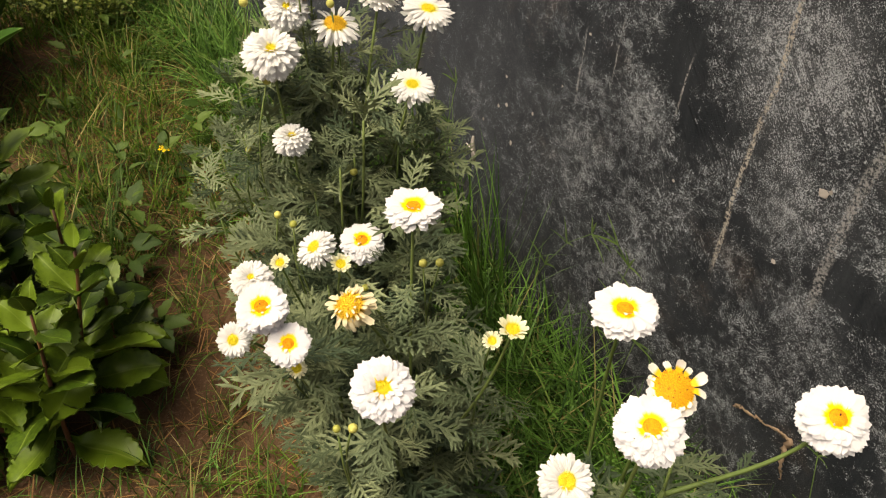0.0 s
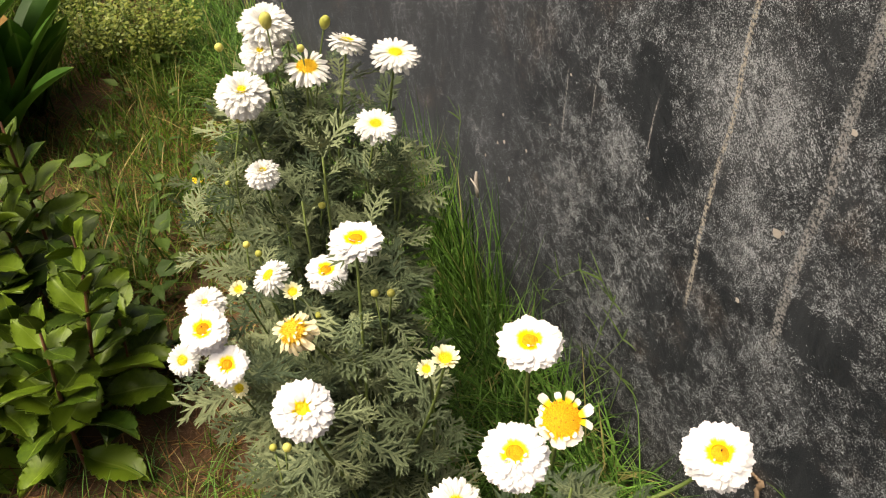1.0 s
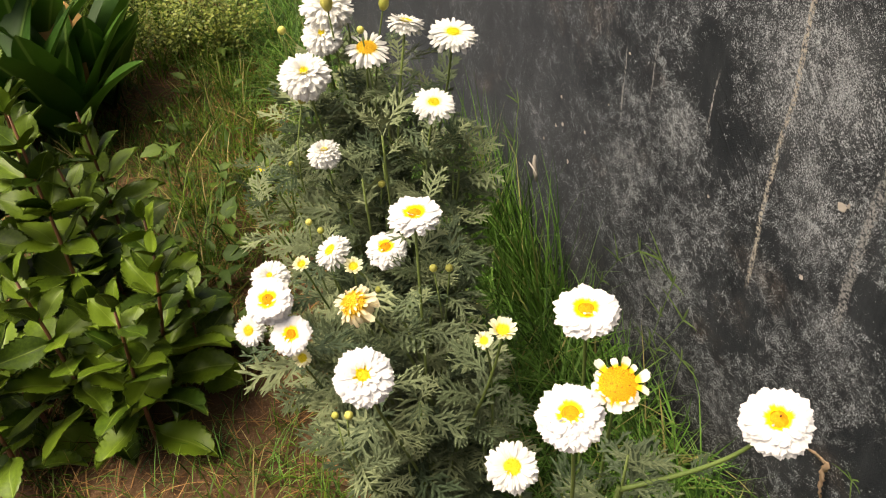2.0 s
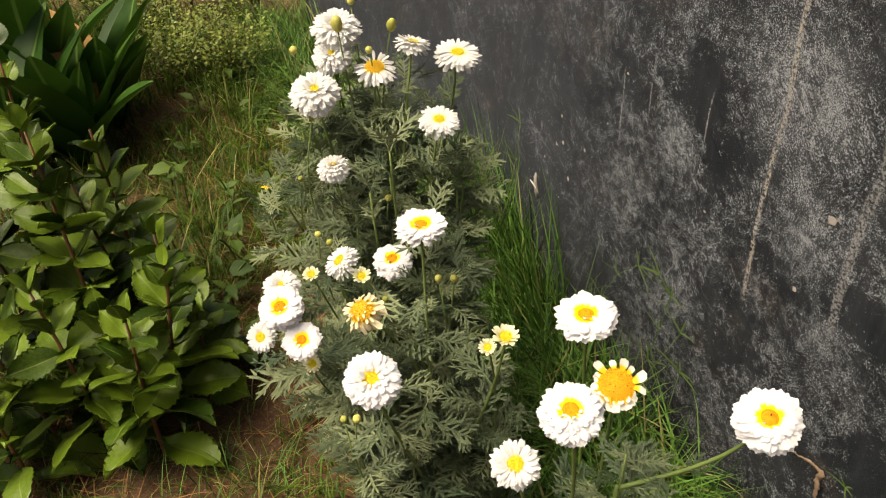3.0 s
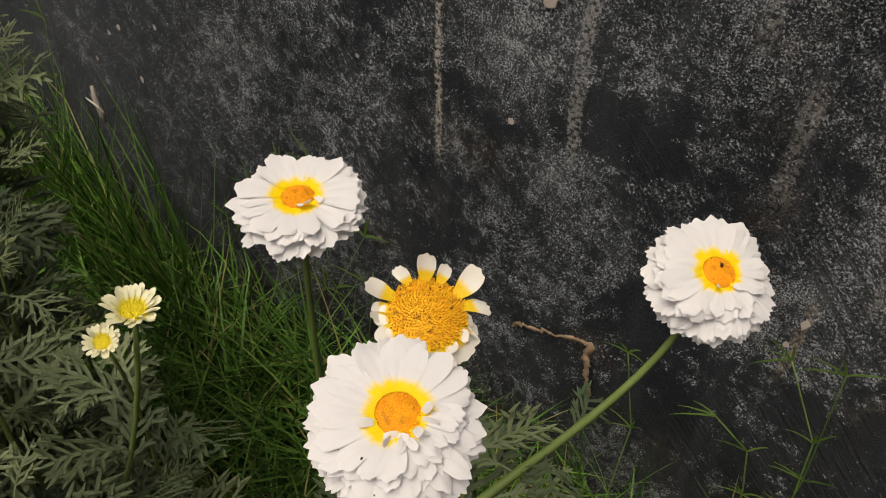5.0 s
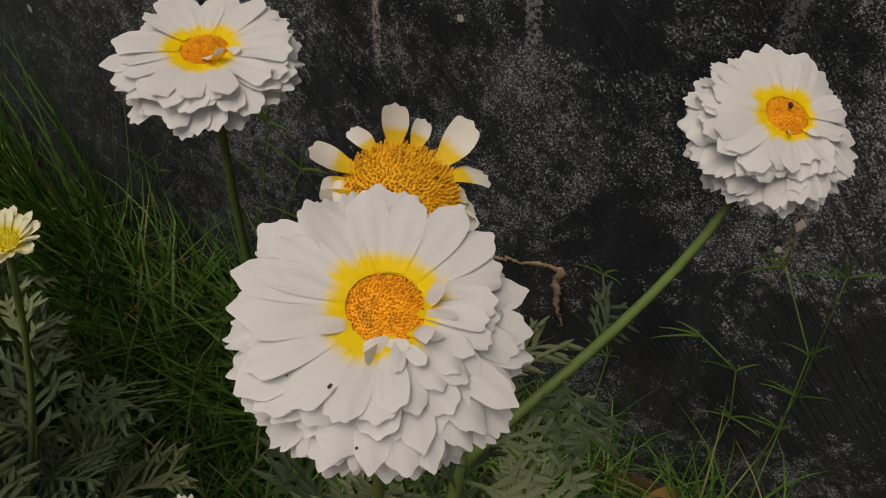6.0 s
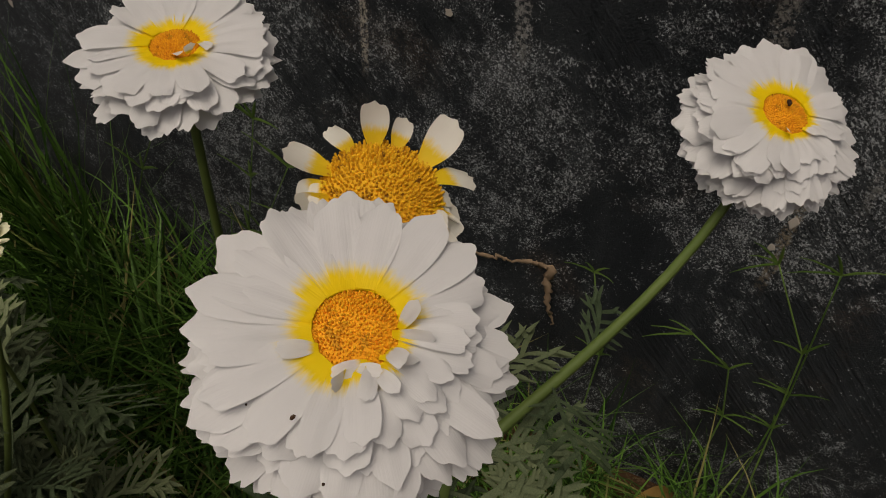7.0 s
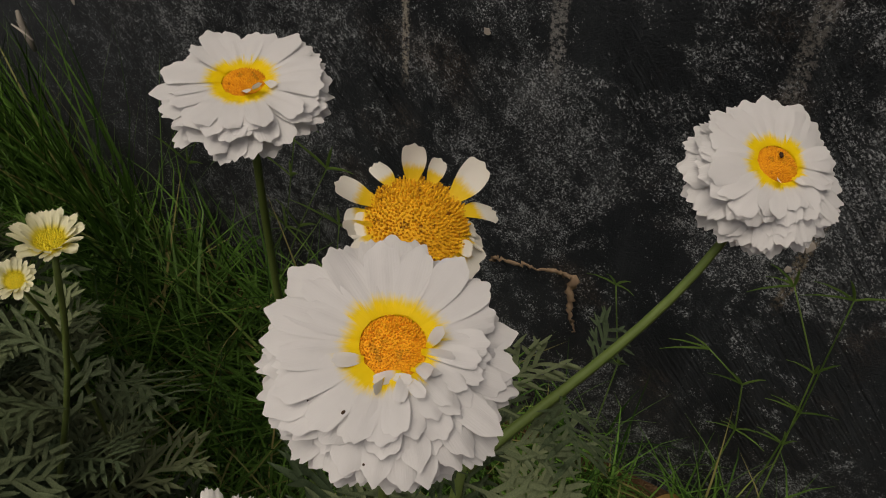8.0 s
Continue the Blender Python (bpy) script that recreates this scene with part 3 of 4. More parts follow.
    if kind == "old":
        for i in range(11, 25):
            k = pose(0, 0, 0, 0, 0, 15 * i + rng.gauss(0, 4)) @ pose(0.0132, 0, -0.0004) @ pose(0, 0, 0, rng.gauss(0, 20), -rng.gauss(-5, 18), rng.gauss(0, 14))
            child("petal", PETALS_WORN[rng.randrange(3)], hub, k @ Matrix.Diagonal((0.0042, 0.0085, 0.0042, 1)))
        for a, up, s in ((100, 46, 0.0110), (76, 34, 0.0080), (126, 22, 0.0085), (40, 30, 0.0135), (17, 10, 0.0105), (163, 14, 0.0125), (184, -30, 0.0085), (200, -42, 0.0090), (217, -36, 0.0095), (234, -44, 0.0105), (250, -38, 0.0115), (267, -46, 0.0120), (284, -38, 0.0120), (301, -45, 0.0115), (318, -38, 0.0105), (335, -44, 0.0095), (351, -34, 0.0085)):
            child("petal", PETALS_WORN[rng.randrange(3)], hub, pose(0, 0, 0, 0, 0, a) @ pose(0.0124, 0, 0.0004) @ pose(0, 0, 0, rng.gauss(0, 18), -up, rng.gauss(0, 10)) @ Matrix.Diagonal((s, s * (1.3 if a < 170 else 2.0), s, 1)))
    return hub


def bud_mesh(name):
    v, f = [], []
    prof = [(0.10, -1.0), (0.55, -0.86), (0.88, -0.45), (1.0, 0.0), (0.9, 0.45), (0.6, 0.80), (0.25, 0.95), (0.02, 0.97)]
    for i, (r, z) in enumerate(prof):
        for k in range(14):
            a = 2 * math.pi * (k + 0.5 * (i % 2)) / 14
            rr = r * (1.05 if k % 2 else 0.97)
            v.append((rr * math.cos(a), rr * math.sin(a), z))
    for i in range(len(prof) - 1):
        for k in range(14):
            f.append((i * 14 + k, i * 14 + (k + 1) % 14, (i + 1) * 14 + (k + 1) % 14, (i + 1) * 14 + k))
    return mesh_of(name, v, f, M_BUD)


BUD = bud_mesh("bud")
GRAIN_V, GRAIN_F = tube([(0, 0, -1.0), (0, 0, -0.5), (0.1, 0, 0.5), (0, 0, 1.0)], [0.3, 1.0, 0.9, 0.2], 6)
GRAIN = mesh_of("fleck", GRAIN_V, GRAIN_F, M_SPECK)


def lobe_leaf(name, seed, long=1.0):
    """A twice-cut feathery leaf along +x, of length 1."""
    rng = random.Random(seed)
    verts, faces = [], []

    def strip(points, widths):
        k = len(verts)
        for i, p in enumerate(points):
            way = (points[min(i + 1, len(points) - 1)] - points[max(i - 1, 0)]).normalized()
            side = way.cross(Vector((0, 0, 1))).normalized()
            ridge = Vector((0, 0, -0.35 * widths[i]))
            verts.extend([p - side * widths[i], p + ridge, p + side * widths[i]])
        for i in range(len(points) - 1):
            a = k + 3 * i
            faces.extend([(a, a + 1, a + 4, a + 3), (a + 1, a + 2, a + 5, a + 4)])

    def spine(x):
        return Vector((x, 0.03 * math.sin(x * 5 + seed), 0.16 * x - 0.34 * x * x))

    strip([spine(i / 8) for i in range(9)], [0.013, 0.014, 0.016, 0.020, 0.024, 0.027, 0.026, 0.022, 0.003])
    pairs = 5
    for i in range(pairs):
        x = 0.24 + 0.70 * i / pairs + rng.uniform(-0.015, 0.015)
        size = 0.45 * math.sin(math.pi * (0.26 + 0.60 * i / pairs)) * rng.uniform(0.85, 1.15)
        for sgn in (-1, 1):
            a = radians(rng.uniform(34, 54)) * sgn
            root = spine(x + rng.uniform(-0.03, 0.03))
            way = Vector((math.cos(a), math.sin(a), rng.uniform(-0.12, 0.25)))
            pts = [root + way * size * t + Vector((0.10 * size * t * t, 0, -0.30 * size * t * t)) for t in (0, 0.35, 0.72, 1.0)]
            strip(pts, [0.019, 0.027, 0.030, 0.004])
            for t, side_turn in ((0.50, 1), (0.66, -1)):
                b = a + side_turn * radians(rng.uniform(24, 40))
                p = root + way * size * t
                q = Vector((math.cos(b), math.sin(b), rng.uniform(-0.1, 0.15)))
                s = size * rng.uniform(0.34, 0.50)
                strip([p, p + q * s * 0.55, p + q * s], [0.023, 0.022, 0.003])
    return mesh_of(name, verts, faces, M_LEAF)


LEAVES = [lobe_leaf("leaf", s) for s in range(1, 8)]


OPEN_AIR = []


def crowded(p):
    """Leaves leave the air in front of an open flower free."""
    for place, way in OPEN_AIR:
        d = p - place
        along = max(0.0, min(0.12, d.dot(way)))
        if (d - way * along).length < 0.034:
            return True
    if p.x > 0.45 and 0.41 < p.y < 0.545 and p.z > 0.25:
        return True
    return False


def leaf_on(plant, p, way, lift, long, rng):
    if crowded(plant.location + Vector(p) + Vector((math.cos(way), math.sin(way), 0.3)) * long * 0.55):
        return
    m = Matrix.Translation(Vector(p)) @ pose(0, 0, 0, 0, 0, math.degrees(way)) @ pose(0, 0, 0, rng.gauss(0, 18), -lift, 0) @ Matrix.Diagonal((long, long * rng.uniform(0.85, 1.1), long, 1))
    child("leaf", LEAVES[rng.randrange(len(LEAVES))], plant, m)


def stem(plant, points, thick, leaves, rng, first=0.2, last=0.85, long=(0.048, 0.078)):
    """A stem through points (world), with leaves set spirally along it."""
    pts = [Vector(p) - plant.location for p in points]
    n = len(pts)
    v, f = tube(pts, [thick * (1.25 - 0.5 * i / n) for i in range(n)])
    child("stem", mesh_of("stem", v, f, M_STEM), plant)
    a = rng.uniform(0, 6.28)
    leaves = math.ceil(leaves * 0.8)
    for i in range(leaves):
        t = (first + (last - first) * (i + rng.random() * 0.6) / max(1, leaves)) * (n - 1)
        k = min(int(t), n - 2)
        p = pts[k].lerp(pts[k + 1], t - k)
        a += 2.4 + rng.uniform(-0.4, 0.4)
        leaf_on(plant, p, a, rng.uniform(-8, 36), rng.uniform(*long) * (1.08 - 0.33 * t / n), rng)


def to_head(root, place, normal, rng, steps=12):
    """A stem's line from the root up into the back of a head."""
    end = Vector(place) - Vector(normal).normalized() * 0.009
    root = Vector(root)
    high = end.z - root.z
    return bend(root, root + Vector((rng.uniform(-0.02, 0.02), rng.uniform(-0.02, 0.02), high * 0.45)) + (end - root) * 0.08, end - Vector(normal).normalized() * high * 0.33 + Vector((rng.gauss(0, 0.012), rng.gauss(0, 0.012), 0)), end, steps)


def shoots(plant, root, count, reach, high, rng, leaves=9, shift=(0, 0)):
    """Leafy shoots without flowers that fill the plant."""
    for _ in range(count):
        a, r = rng.uniform(0, 6.28), reach * math.sqrt(rng.random())
        top = Vector((root[0] + shift[0] + r * math.cos(a), root[1] + shift[1] + r * math.sin(a), rng.uniform(*high)))
        if crowded(top) or crowded(top - Vector((0, 0, 0.03))):
            continue
        foot = Vector((root[0] + rng.gauss(0, 0.03), root[1] + rng.gauss(0, 0.03), 0.0))
        pts = bend(foot, foot + Vector((0, 0, 0.15)), top + Vector((0, 0, -0.12)), top, 9)
        stem(plant, pts, 0.0016, leaves - 2, rng, 0.5, 1.0, (0.052, 0.086))
        for turn in range(3):
            leaf_on(plant, pts[-1] - plant.location, a + turn * 2.1, rng.uniform(25, 65), rng.uniform(0.035, 0.055), rng)


def daisies():
    rng = random.Random(21)
    label = "white double crown daisy plant with feathery grey-green leaves"
    front = thing("daisy_plant", (0.50, 0.37, 0.0), label + " by the wall", "flower plant", "crown daisies")
    middle = thing("daisy_plant", (0.46, 0.62, 0.0), label + ", budding", "flower plant", "crown daisies")
    rear = thing("daisy_plant", (0.52, 0.93, 0.0), label + ", tall", "flower plant", "crown daisies")
    front_heads = (
        (front, (0.534, 0.4295, 0.6768), (-0.10, -0.05, 0.95), 0.057, "flat", ""),
        (front, (0.4512, 0.3206, 0.7085), (-0.19, -0.22, 1.0), 0.0522, "rich", ""),
        (front, (0.5985, 0.2765, 0.668), (-0.22, -0.29, 0.92), 0.0575, "rich", ""),
        (front, (0.5155, 0.3545, 0.6705), (-0.14, -0.25, 1.0), 0.055, "old", "fading head, golden dome and few petals left"),
        (front, (0.426, 0.356, 0.621), (-0.20, -0.45, 0.85), 0.045, "half", "half-open head with yellow centre"),
    )
    middle_heads = (
        (middle, (0.357, 0.502, 0.614), (-0.12, -0.42, 0.88), 0.059, "rich_pale", ""),
        (middle, (0.469, 0.644, 0.658), (0.0, -0.04, 1.0), 0.058, "flat", ""),
        (middle, (0.465, 0.746, 0.542), (-0.18, -0.22, 0.95), 0.055, "rich", ""),
        (middle, (0.386, 0.620, 0.590), (-0.42, -0.12, 0.85), 0.060, "wilted", "withered head with dry curled petals"),
        (middle, (0.306, 0.624, 0.626), (-0.22, -0.35, 0.90), 0.051, "double", ""),
        (middle, (0.320, 0.690, 0.600), (-0.10, -0.25, 0.95), 0.045, "pompon", ""),
        (middle, (0.282, 0.646, 0.576), (-0.40, -0.50, 0.70), 0.036, "half", "small half-open head"),
    )
    lesser_heads = (
        (middle, (0.316, 0.596, 0.600), (-0.15, -0.45, 0.85), 0.042, "flat", ""),
        (middle, (0.322, 0.600, 0.560), (-0.10, -0.55, 0.80), 0.027, "young", "young yellowish head"),
        (middle, (0.389, 0.700, 0.600), (-0.55, 0.10, 0.80), 0.046, "half", "half-open head turned aside"),
        (middle, (0.359, 0.717, 0.579), (-0.20, -0.30, 0.90), 0.027, "young", "young yellowish head"),
        (middle, (0.406, 0.676, 0.588), (-0.10, -0.40, 0.90), 0.030, "young", "young yellowish head"),
        (middle, (0.506, 0.526, 0.579), (-0.02, -0.14, 1.0), 0.041, "young", "young yellowish head"),
        (middle, (0.489, 0.533, 0.566), (-0.25, -0.35, 0.9), 0.026, "young", "young yellowish head"),
    )
    rear_heads = (
        (rear, (0.563, 0.805, 0.679), (0.0, -0.25, 0.95), 0.054, "flat_pale", ""),
        (rear, (0.617, 0.862, 0.731), (0.05, -0.18, 0.95), 0.063, "flat_pale", ""),
        (rear, (0.434, 0.877, 0.721), (-0.10, -0.30, 0.90), 0.068, "pompon", ""),
        (rear, (0.435, 0.847, 0.631), (0.0, -0.02, 1.0), 0.048, "pompon", ""),
        (rear, (0.518, 0.896, 0.721), (0.0, -0.25, 0.95), 0.058, "spent", "withered head with dry curled petals"),
        (rear, (0.488, 0.937, 0.769), (0.0, -0.30, 0.95), 0.070, "pompon", ""),
        (rear, (0.472, 0.919, 0.742), (-0.15, -0.40, 0.90), 0.055, "pompon", ""),
        (rear, (0.566, 0.881, 0.750), (0.30, 0.10, 0.90), 0.050, "half", "head seen from behind, turned to the wall"),
    )
    heads = front_heads + middle_heads + lesser_heads + rear_heads
    for row in heads:
        if row[3] > 0.03:
            OPEN_AIR.append((Vector(row[1]), Vector(row[2]).normalized()))
    for i, (plant, place, normal, size, kind, note) in enumerate(heads):
        head(plant, place, normal, size, kind, 100 + i, note, -30 if kind == "old" else None, i in (2, 7, 9), i == 1)
        if plant is front and i == 2:
            fork = Vector((0.509, 0.329, 0.572))
            line = bend(fork, fork + Vector((0.03, -0.012, 0.012)), Vector((0.580, 0.281, 0.618)), Vector(place) - Vector(normal).normalized() * 0.009, 12)
            stem(plant, line, 0.0018, 4, rng, 0.02, 0.5, (0.026, 0.040))
            continue
        root = plant.location + Vector((rng.gauss(0, 0.025), rng.gauss(0, 0.025), 0))
        stem(plant, to_head(root, place, normal, rng), 0.0019 if size > 0.035 else 0.0014, 2 if i == 0 else 6 if plant is front else 7 if size < 0.035 else 18 if plant is rear else 13, rng, 0.36, 0.80 if plant is front else 0.95, (0.050, 0.082))
    for plant, place, size in (
        (rear, (0.478, 0.897, 0.785), 0.0085), (rear, (0.546, 0.897, 0.769), 0.0075), (rear, (0.427, 0.923, 0.754), 0.006), (rear, (0.513, 0.895, 0.745), 0.0055), (rear, (0.427, 0.877, 0.690), 0.008),
        (rear, (0.513, 0.946, 0.790), 0.006), (middle, (0.488, 0.806, 0.588), 0.0055), (middle, (0.397, 0.770, 0.575), 0.005), (middle, (0.390, 0.795, 0.573), 0.005),
        (middle, (0.489, 0.657, 0.566), 0.0055), (middle, (0.505, 0.650, 0.565), 0.0055), (middle, (0.344, 0.536, 0.530), 0.0055), (middle, (0.333, 0.547, 0.524), 0.0045),
        (middle, (0.427, 0.667, 0.553), 0.0045), (rear, (0.402, 0.901, 0.590), 0.0045)):
        normal = (rng.gauss(0, 0.2), rng.gauss(-0.1, 0.2), 1)
        child("bud", BUD, plant, facing(Vector(place) - plant.location, normal) @ Matrix.Diagonal((size * 0.82, size * 0.82, size * (1.25 if size > 0.007 else 0.85), 1)))
        root = plant.location + Vector((rng.gauss(0, 0.03), rng.gauss(0, 0.03), 0))
        stem(plant, to_head(root, place, normal, rng), 0.0012, 8, rng, 0.50, 0.95, (0.04, 0.07))
    stem(front, bend((0.50, 0.37, 0), (0.51, 0.36, 0.2), (0.505, 0.335, 0.45), (0.508, 0.330, 0.575), 10), 0.0026, 7, rng, 0.3, 1.0)
    stem(front, bend((0.508, 0.330, 0.50), (0.509, 0.329, 0.53), (0.512, 0.332, 0.56), (0.520, 0.338, 0.60), 6), 0.0014, 9, rng, 0.1, 1.0, (0.038, 0.056))
    shoots(front, (0.52, 0.34), 5, 0.055, (0.28, 0.45), rng, 8, (0.05, -0.015))
    shoots(middle, (0.46, 0.64), 20, 0.12, (0.30, 0.52), rng, 10, (0.005, 0.03))
    shoots(middle, (0.47, 0.70), 16, 0.11, (0.36, 0.55), rng, 11, (0.0, 0.09))
    shoots(middle, (0.45, 0.59), 5, 0.07, (0.28, 0.42), rng, 10, (0.01, 0.0))
    shoots(rear, (0.52, 0.93), 20, 0.14, (0.34, 0.60), rng, 10, (-0.03, -0.02))
    shoots(rear, (0.52, 0.93), 10, 0.10, (0.50, 0.66), rng, 12, (0.0, -0.04))
    shoots(rear, (0.52, 0.90), 16, 0.11, (0.54, 0.69), rng, 8, (0.01, -0.03))
    shoots(rear, (0.50, 0.90), 14, 0.09, (0.46, 0.63), rng, 12, (0.0, -0.09))


# ---- other plants ----
def fleshy_leaf(name, long, half, seed):
    """A thick leaf with a scalloped edge along +x, of length 1."""
    rng = random.Random(seed)
    nx, ny = 40, 8
    rows_top, rows_low = [], []
    for i in range(nx + 1):
        x, scallop = i / nx, 0.0
        if x < 0.12:
            w = 0.035
        else:
            u = (x - 0.12) / 0.88
            w = 0.035 + half * math.sin(math.pi * min(1.0, u ** 0.88)) ** 0.72
            scallop = 0.045 * ((u * 8.0 + 0.3) % 1.0 - 0.5) * min(1.0, u * 3, (1.0 - u) * 5)
        if i == nx:
            w = 0.012
        row, low = [], []
        for j in range(ny + 1):
            s = 2 * j / ny - 1
            z = 0.06 * x - 0.17 * x * x + 0.10 * abs(s) * (1 if seed % 2 else 0.4) + 0.02 * math.sin(7 * x + seed) + 0.010 * math.sin(9 * x + 4 * s + seed)
            edge = scallop * (1 if s > 0 else -1) if abs(s) > 0.99 else 0.0
            row.append((x * (1 - 0.07 * x * s * s), w * s + edge, z))
            low.append((x * (1 - 0.07 * x * s * s), w * s * 0.97 + edge, z - 0.022 * (1.02 - s * s)))
        rows_top.append(row), rows_low.append(low)
    v, f = sheet(rows_top)
    v2, f2 = sheet(rows_low)
    k = len(v)
    f = f + [tuple(k + q for q in reversed(face)) for face in f2]
    wide = ny + 1
    for i in range(nx):
        for j in (0, ny):
            a, b = i * wide + j, (i + 1) * wide + j
            f.append((a, b, b + k, a + k) if j == ny else (b, a, a + k, b + k))
    return mesh_of(name, v + v2, f, M_SUCC)


FLESHY = [fleshy_leaf("leaf", 1.0, half, s) for s, half in ((1, 0.225), (2, 0.25), (3, 0.215), (4, 0.265))]


def succulents():
    rng = random.Random(8)
    for x, y, high, size in ((0.05, 1.30, 0.54, 1.0), (0.15, 1.12, 0.38, 1.0), (0.02, 1.12, 0.36, 1.0), (0.10, 1.07, 0.33, 1.05), (-0.07, 1.18, 0.30, 1.0), (0.18, 1.24, 0.34, 1.0), (-0.06, 1.38, 0.58, 1.0), (0.08, 1.18, 0.27, 1.1), (-0.12, 1.10, 0.24, 0.95), (0.21, 1.18, 0.22, 0.95), (0.0, 1.50, 0.64, 1.0), (0.11, 1.38, 0.42, 1.0), (-0.15, 1.48, 0.60, 1.0), (0.14, 1.48, 0.45, 1.0), (-0.18, 1.2, 0.34, 1.0)):
        plant = thing("succulent_plant", (x, y, rise(x, y)), "bushy succulent with glossy green scalloped fleshy leaves", "succulent plant", "succulents in the bed")
        top = Vector((rng.gauss(0, 0.02), rng.gauss(-0.01, 0.02), high))
        pts = bend((0, 0, -0.01), (0, 0, high * 0.4), top * 0.7, top, 8)
        v, f = tube(pts, [0.0046 - 0.0003 * i for i in range(9)])
        child("stem", mesh_of("stem", v, f, M_SUCC_STEM), plant, None, "reddish fleshy stem")
        pairs, a = int(high / 0.033), rng.uniform(0, 3.14)
        for i in range(pairs):
            t = 0.22 + 0.78 * i / (pairs - 1)
            p = pts[min(8, int(t * 8))]
            long = size * (0.125 - 0.070 * max(0, t - 0.35) / 0.65) * rng.uniform(0.85, 1.12)
            a += math.pi / 2 + rng.gauss(0, 0.25)
            for turn in (0, math.pi):
                lift = -4 + 62 * t ** 1.4 + rng.gauss(0, 15)
                m = Matrix.Translation(p) @ pose(0, 0, 0, 0, 0, math.degrees(a + turn)) @ pose(0, 0, 0, rng.gauss(0, 20), -lift, 0) @ Matrix.Diagonal((long, long * rng.uniform(0.95, 1.2), long, 1))
                child("leaf", FLESHY[rng.randrange(4)], plant, m)


def strap_leaf(name, seed, bow, material):
    rows = []
    for i in range(15):
        x = i / 14
        w = 0.165 * math.sin(math.pi * (0.12 + 0.88 * x) ** 0.9) ** 0.8 if x < 1 else 0.002
        row = []
        for j in range(7):
            s = j / 3 - 1
            row.append((x * math.cos(bow * x * 0.5), w * s, -bow * 0.42 * x * x + 0.45 * w * abs(s) + 0.006 * math.sin(9 * x + 3 * s + seed)))
        rows.append(row)
    v, f = sheet(rows)
    return mesh_of(name, v, f, material)


STRAPS = [strap_leaf("leaf", s, b, M_STRAP) for s, b in ((1, 0.12), (2, 0.35), (3, 0.6))]
STRAP_DRY = strap_leaf("leaf", 4, 0.7, M_DRYLEAF)


def lilies():
    rng = random.Random(14)
    for x, y, count, long in ((0.06, 2.22, 12, 0.46), (0.16, 2.40, 11, 0.46), (-0.10, 2.20, 10, 0.46), (-0.02, 2.52, 10, 0.55), (-0.30, 2.4, 10, 0.55), (-0.2, 2.75, 10, 0.6)):
        plant = thing("lily_plant", (x, y, rise(x, y)), "clump of broad dark green upright strap leaves", "foliage plant", "broad-leaved clumps")
        for i in range(count):
            up = rng.uniform(56, 86)
            m = pose(0, 0, 0, 0, 0, 360 * i / count + rng.uniform(-20, 20)) @ pose(0.012, 0, 0, rng.gauss(0, 10), -up, 0) @ Matrix.Scale(long * rng.uniform(0.75, 1.1), 4)
            dry = i == 3
            child("leaf", STRAP_DRY if dry else STRAPS[rng.randrange(3)], plant, m, "dry brown leaf" if dry else "")


def weed_leaf(name, seed, half):
    rows = []
    for i in range(11):
        x = i / 10
        w = 0.012 if x < 0.2 else half * math.sin(math.pi * ((x - 0.2) / 0.8) ** 0.75) * (1 + 0.16 * math.sin(x * 26 + seed)) + 0.004
        rows.append([(x, w * s, 0.12 * x - 0.3 * x * x + 0.25 * w * abs(s)) for s in (-1, -0.5, 0, 0.5, 1)])
    v, f = sheet(rows)
    return mesh_of(name, v, f, M_WEED)


WEEDS = [weed_leaf("leaf", 1, 0.22), weed_leaf("leaf", 2, 0.17), weed_leaf("leaf", 3, 0.27)]


def weeds():
    rng = random.Random(5)
    spots = [(0.30, 1.42), (0.36, 1.62), (0.44, 1.95), (0.28, 1.85), (0.24, 1.30), (0.55, 1.75), (0.62, 2.10), (0.40, 2.30), (0.52, 2.45), (0.33, 2.1), (0.70, 2.5), (0.22, 1.62), (0.29, 1.22), (0.48, 1.5), (0.72, 2.8), (0.30, 2.7), (0.50, 2.8), (0.15, 1.75), (0.34, 1.5), (0.46, 1.72), (0.26, 1.98), (0.55, 2.2), (0.38, 1.78), (0.62, 1.9), (0.20, 1.48), (0.45, 2.12), (0.58, 2.6), (0.35, 2.5), (0.66, 2.35)]
    for x, y in spots[:24]:
        plant = thing("weed_plant", (x, y, rise(x, y)), "low broad-leaved green weed in dry grass", "weed", "weeds in the bed")
        high = rng.uniform(0.05, 0.16)
        v, f = tube(bend((0, 0, -0.01), (0, 0, high * 0.5), (rng.gauss(0, 0.02), rng.gauss(0, 0.02), high * 0.8), (rng.gauss(0, 0.03), rng.gauss(0, 0.03), high), 6), [0.002] * 7)
        child("stem", mesh_of("stem", v, f, M_WEED), plant)
        for i in range(rng.randint(6, 10)):
            m = Matrix.Translation((0, 0, high * rng.random())) @ pose(0, 0, 0, 0, 0, i * 137.5) @ pose(0, 0, 0, rng.gauss(0, 15), -rng.uniform(-5, 45), 0) @ Matrix.Scale(rng.uniform(0.030, 0.070), 4)
            child("leaf", WEEDS[rng.randrange(3)], plant, m)


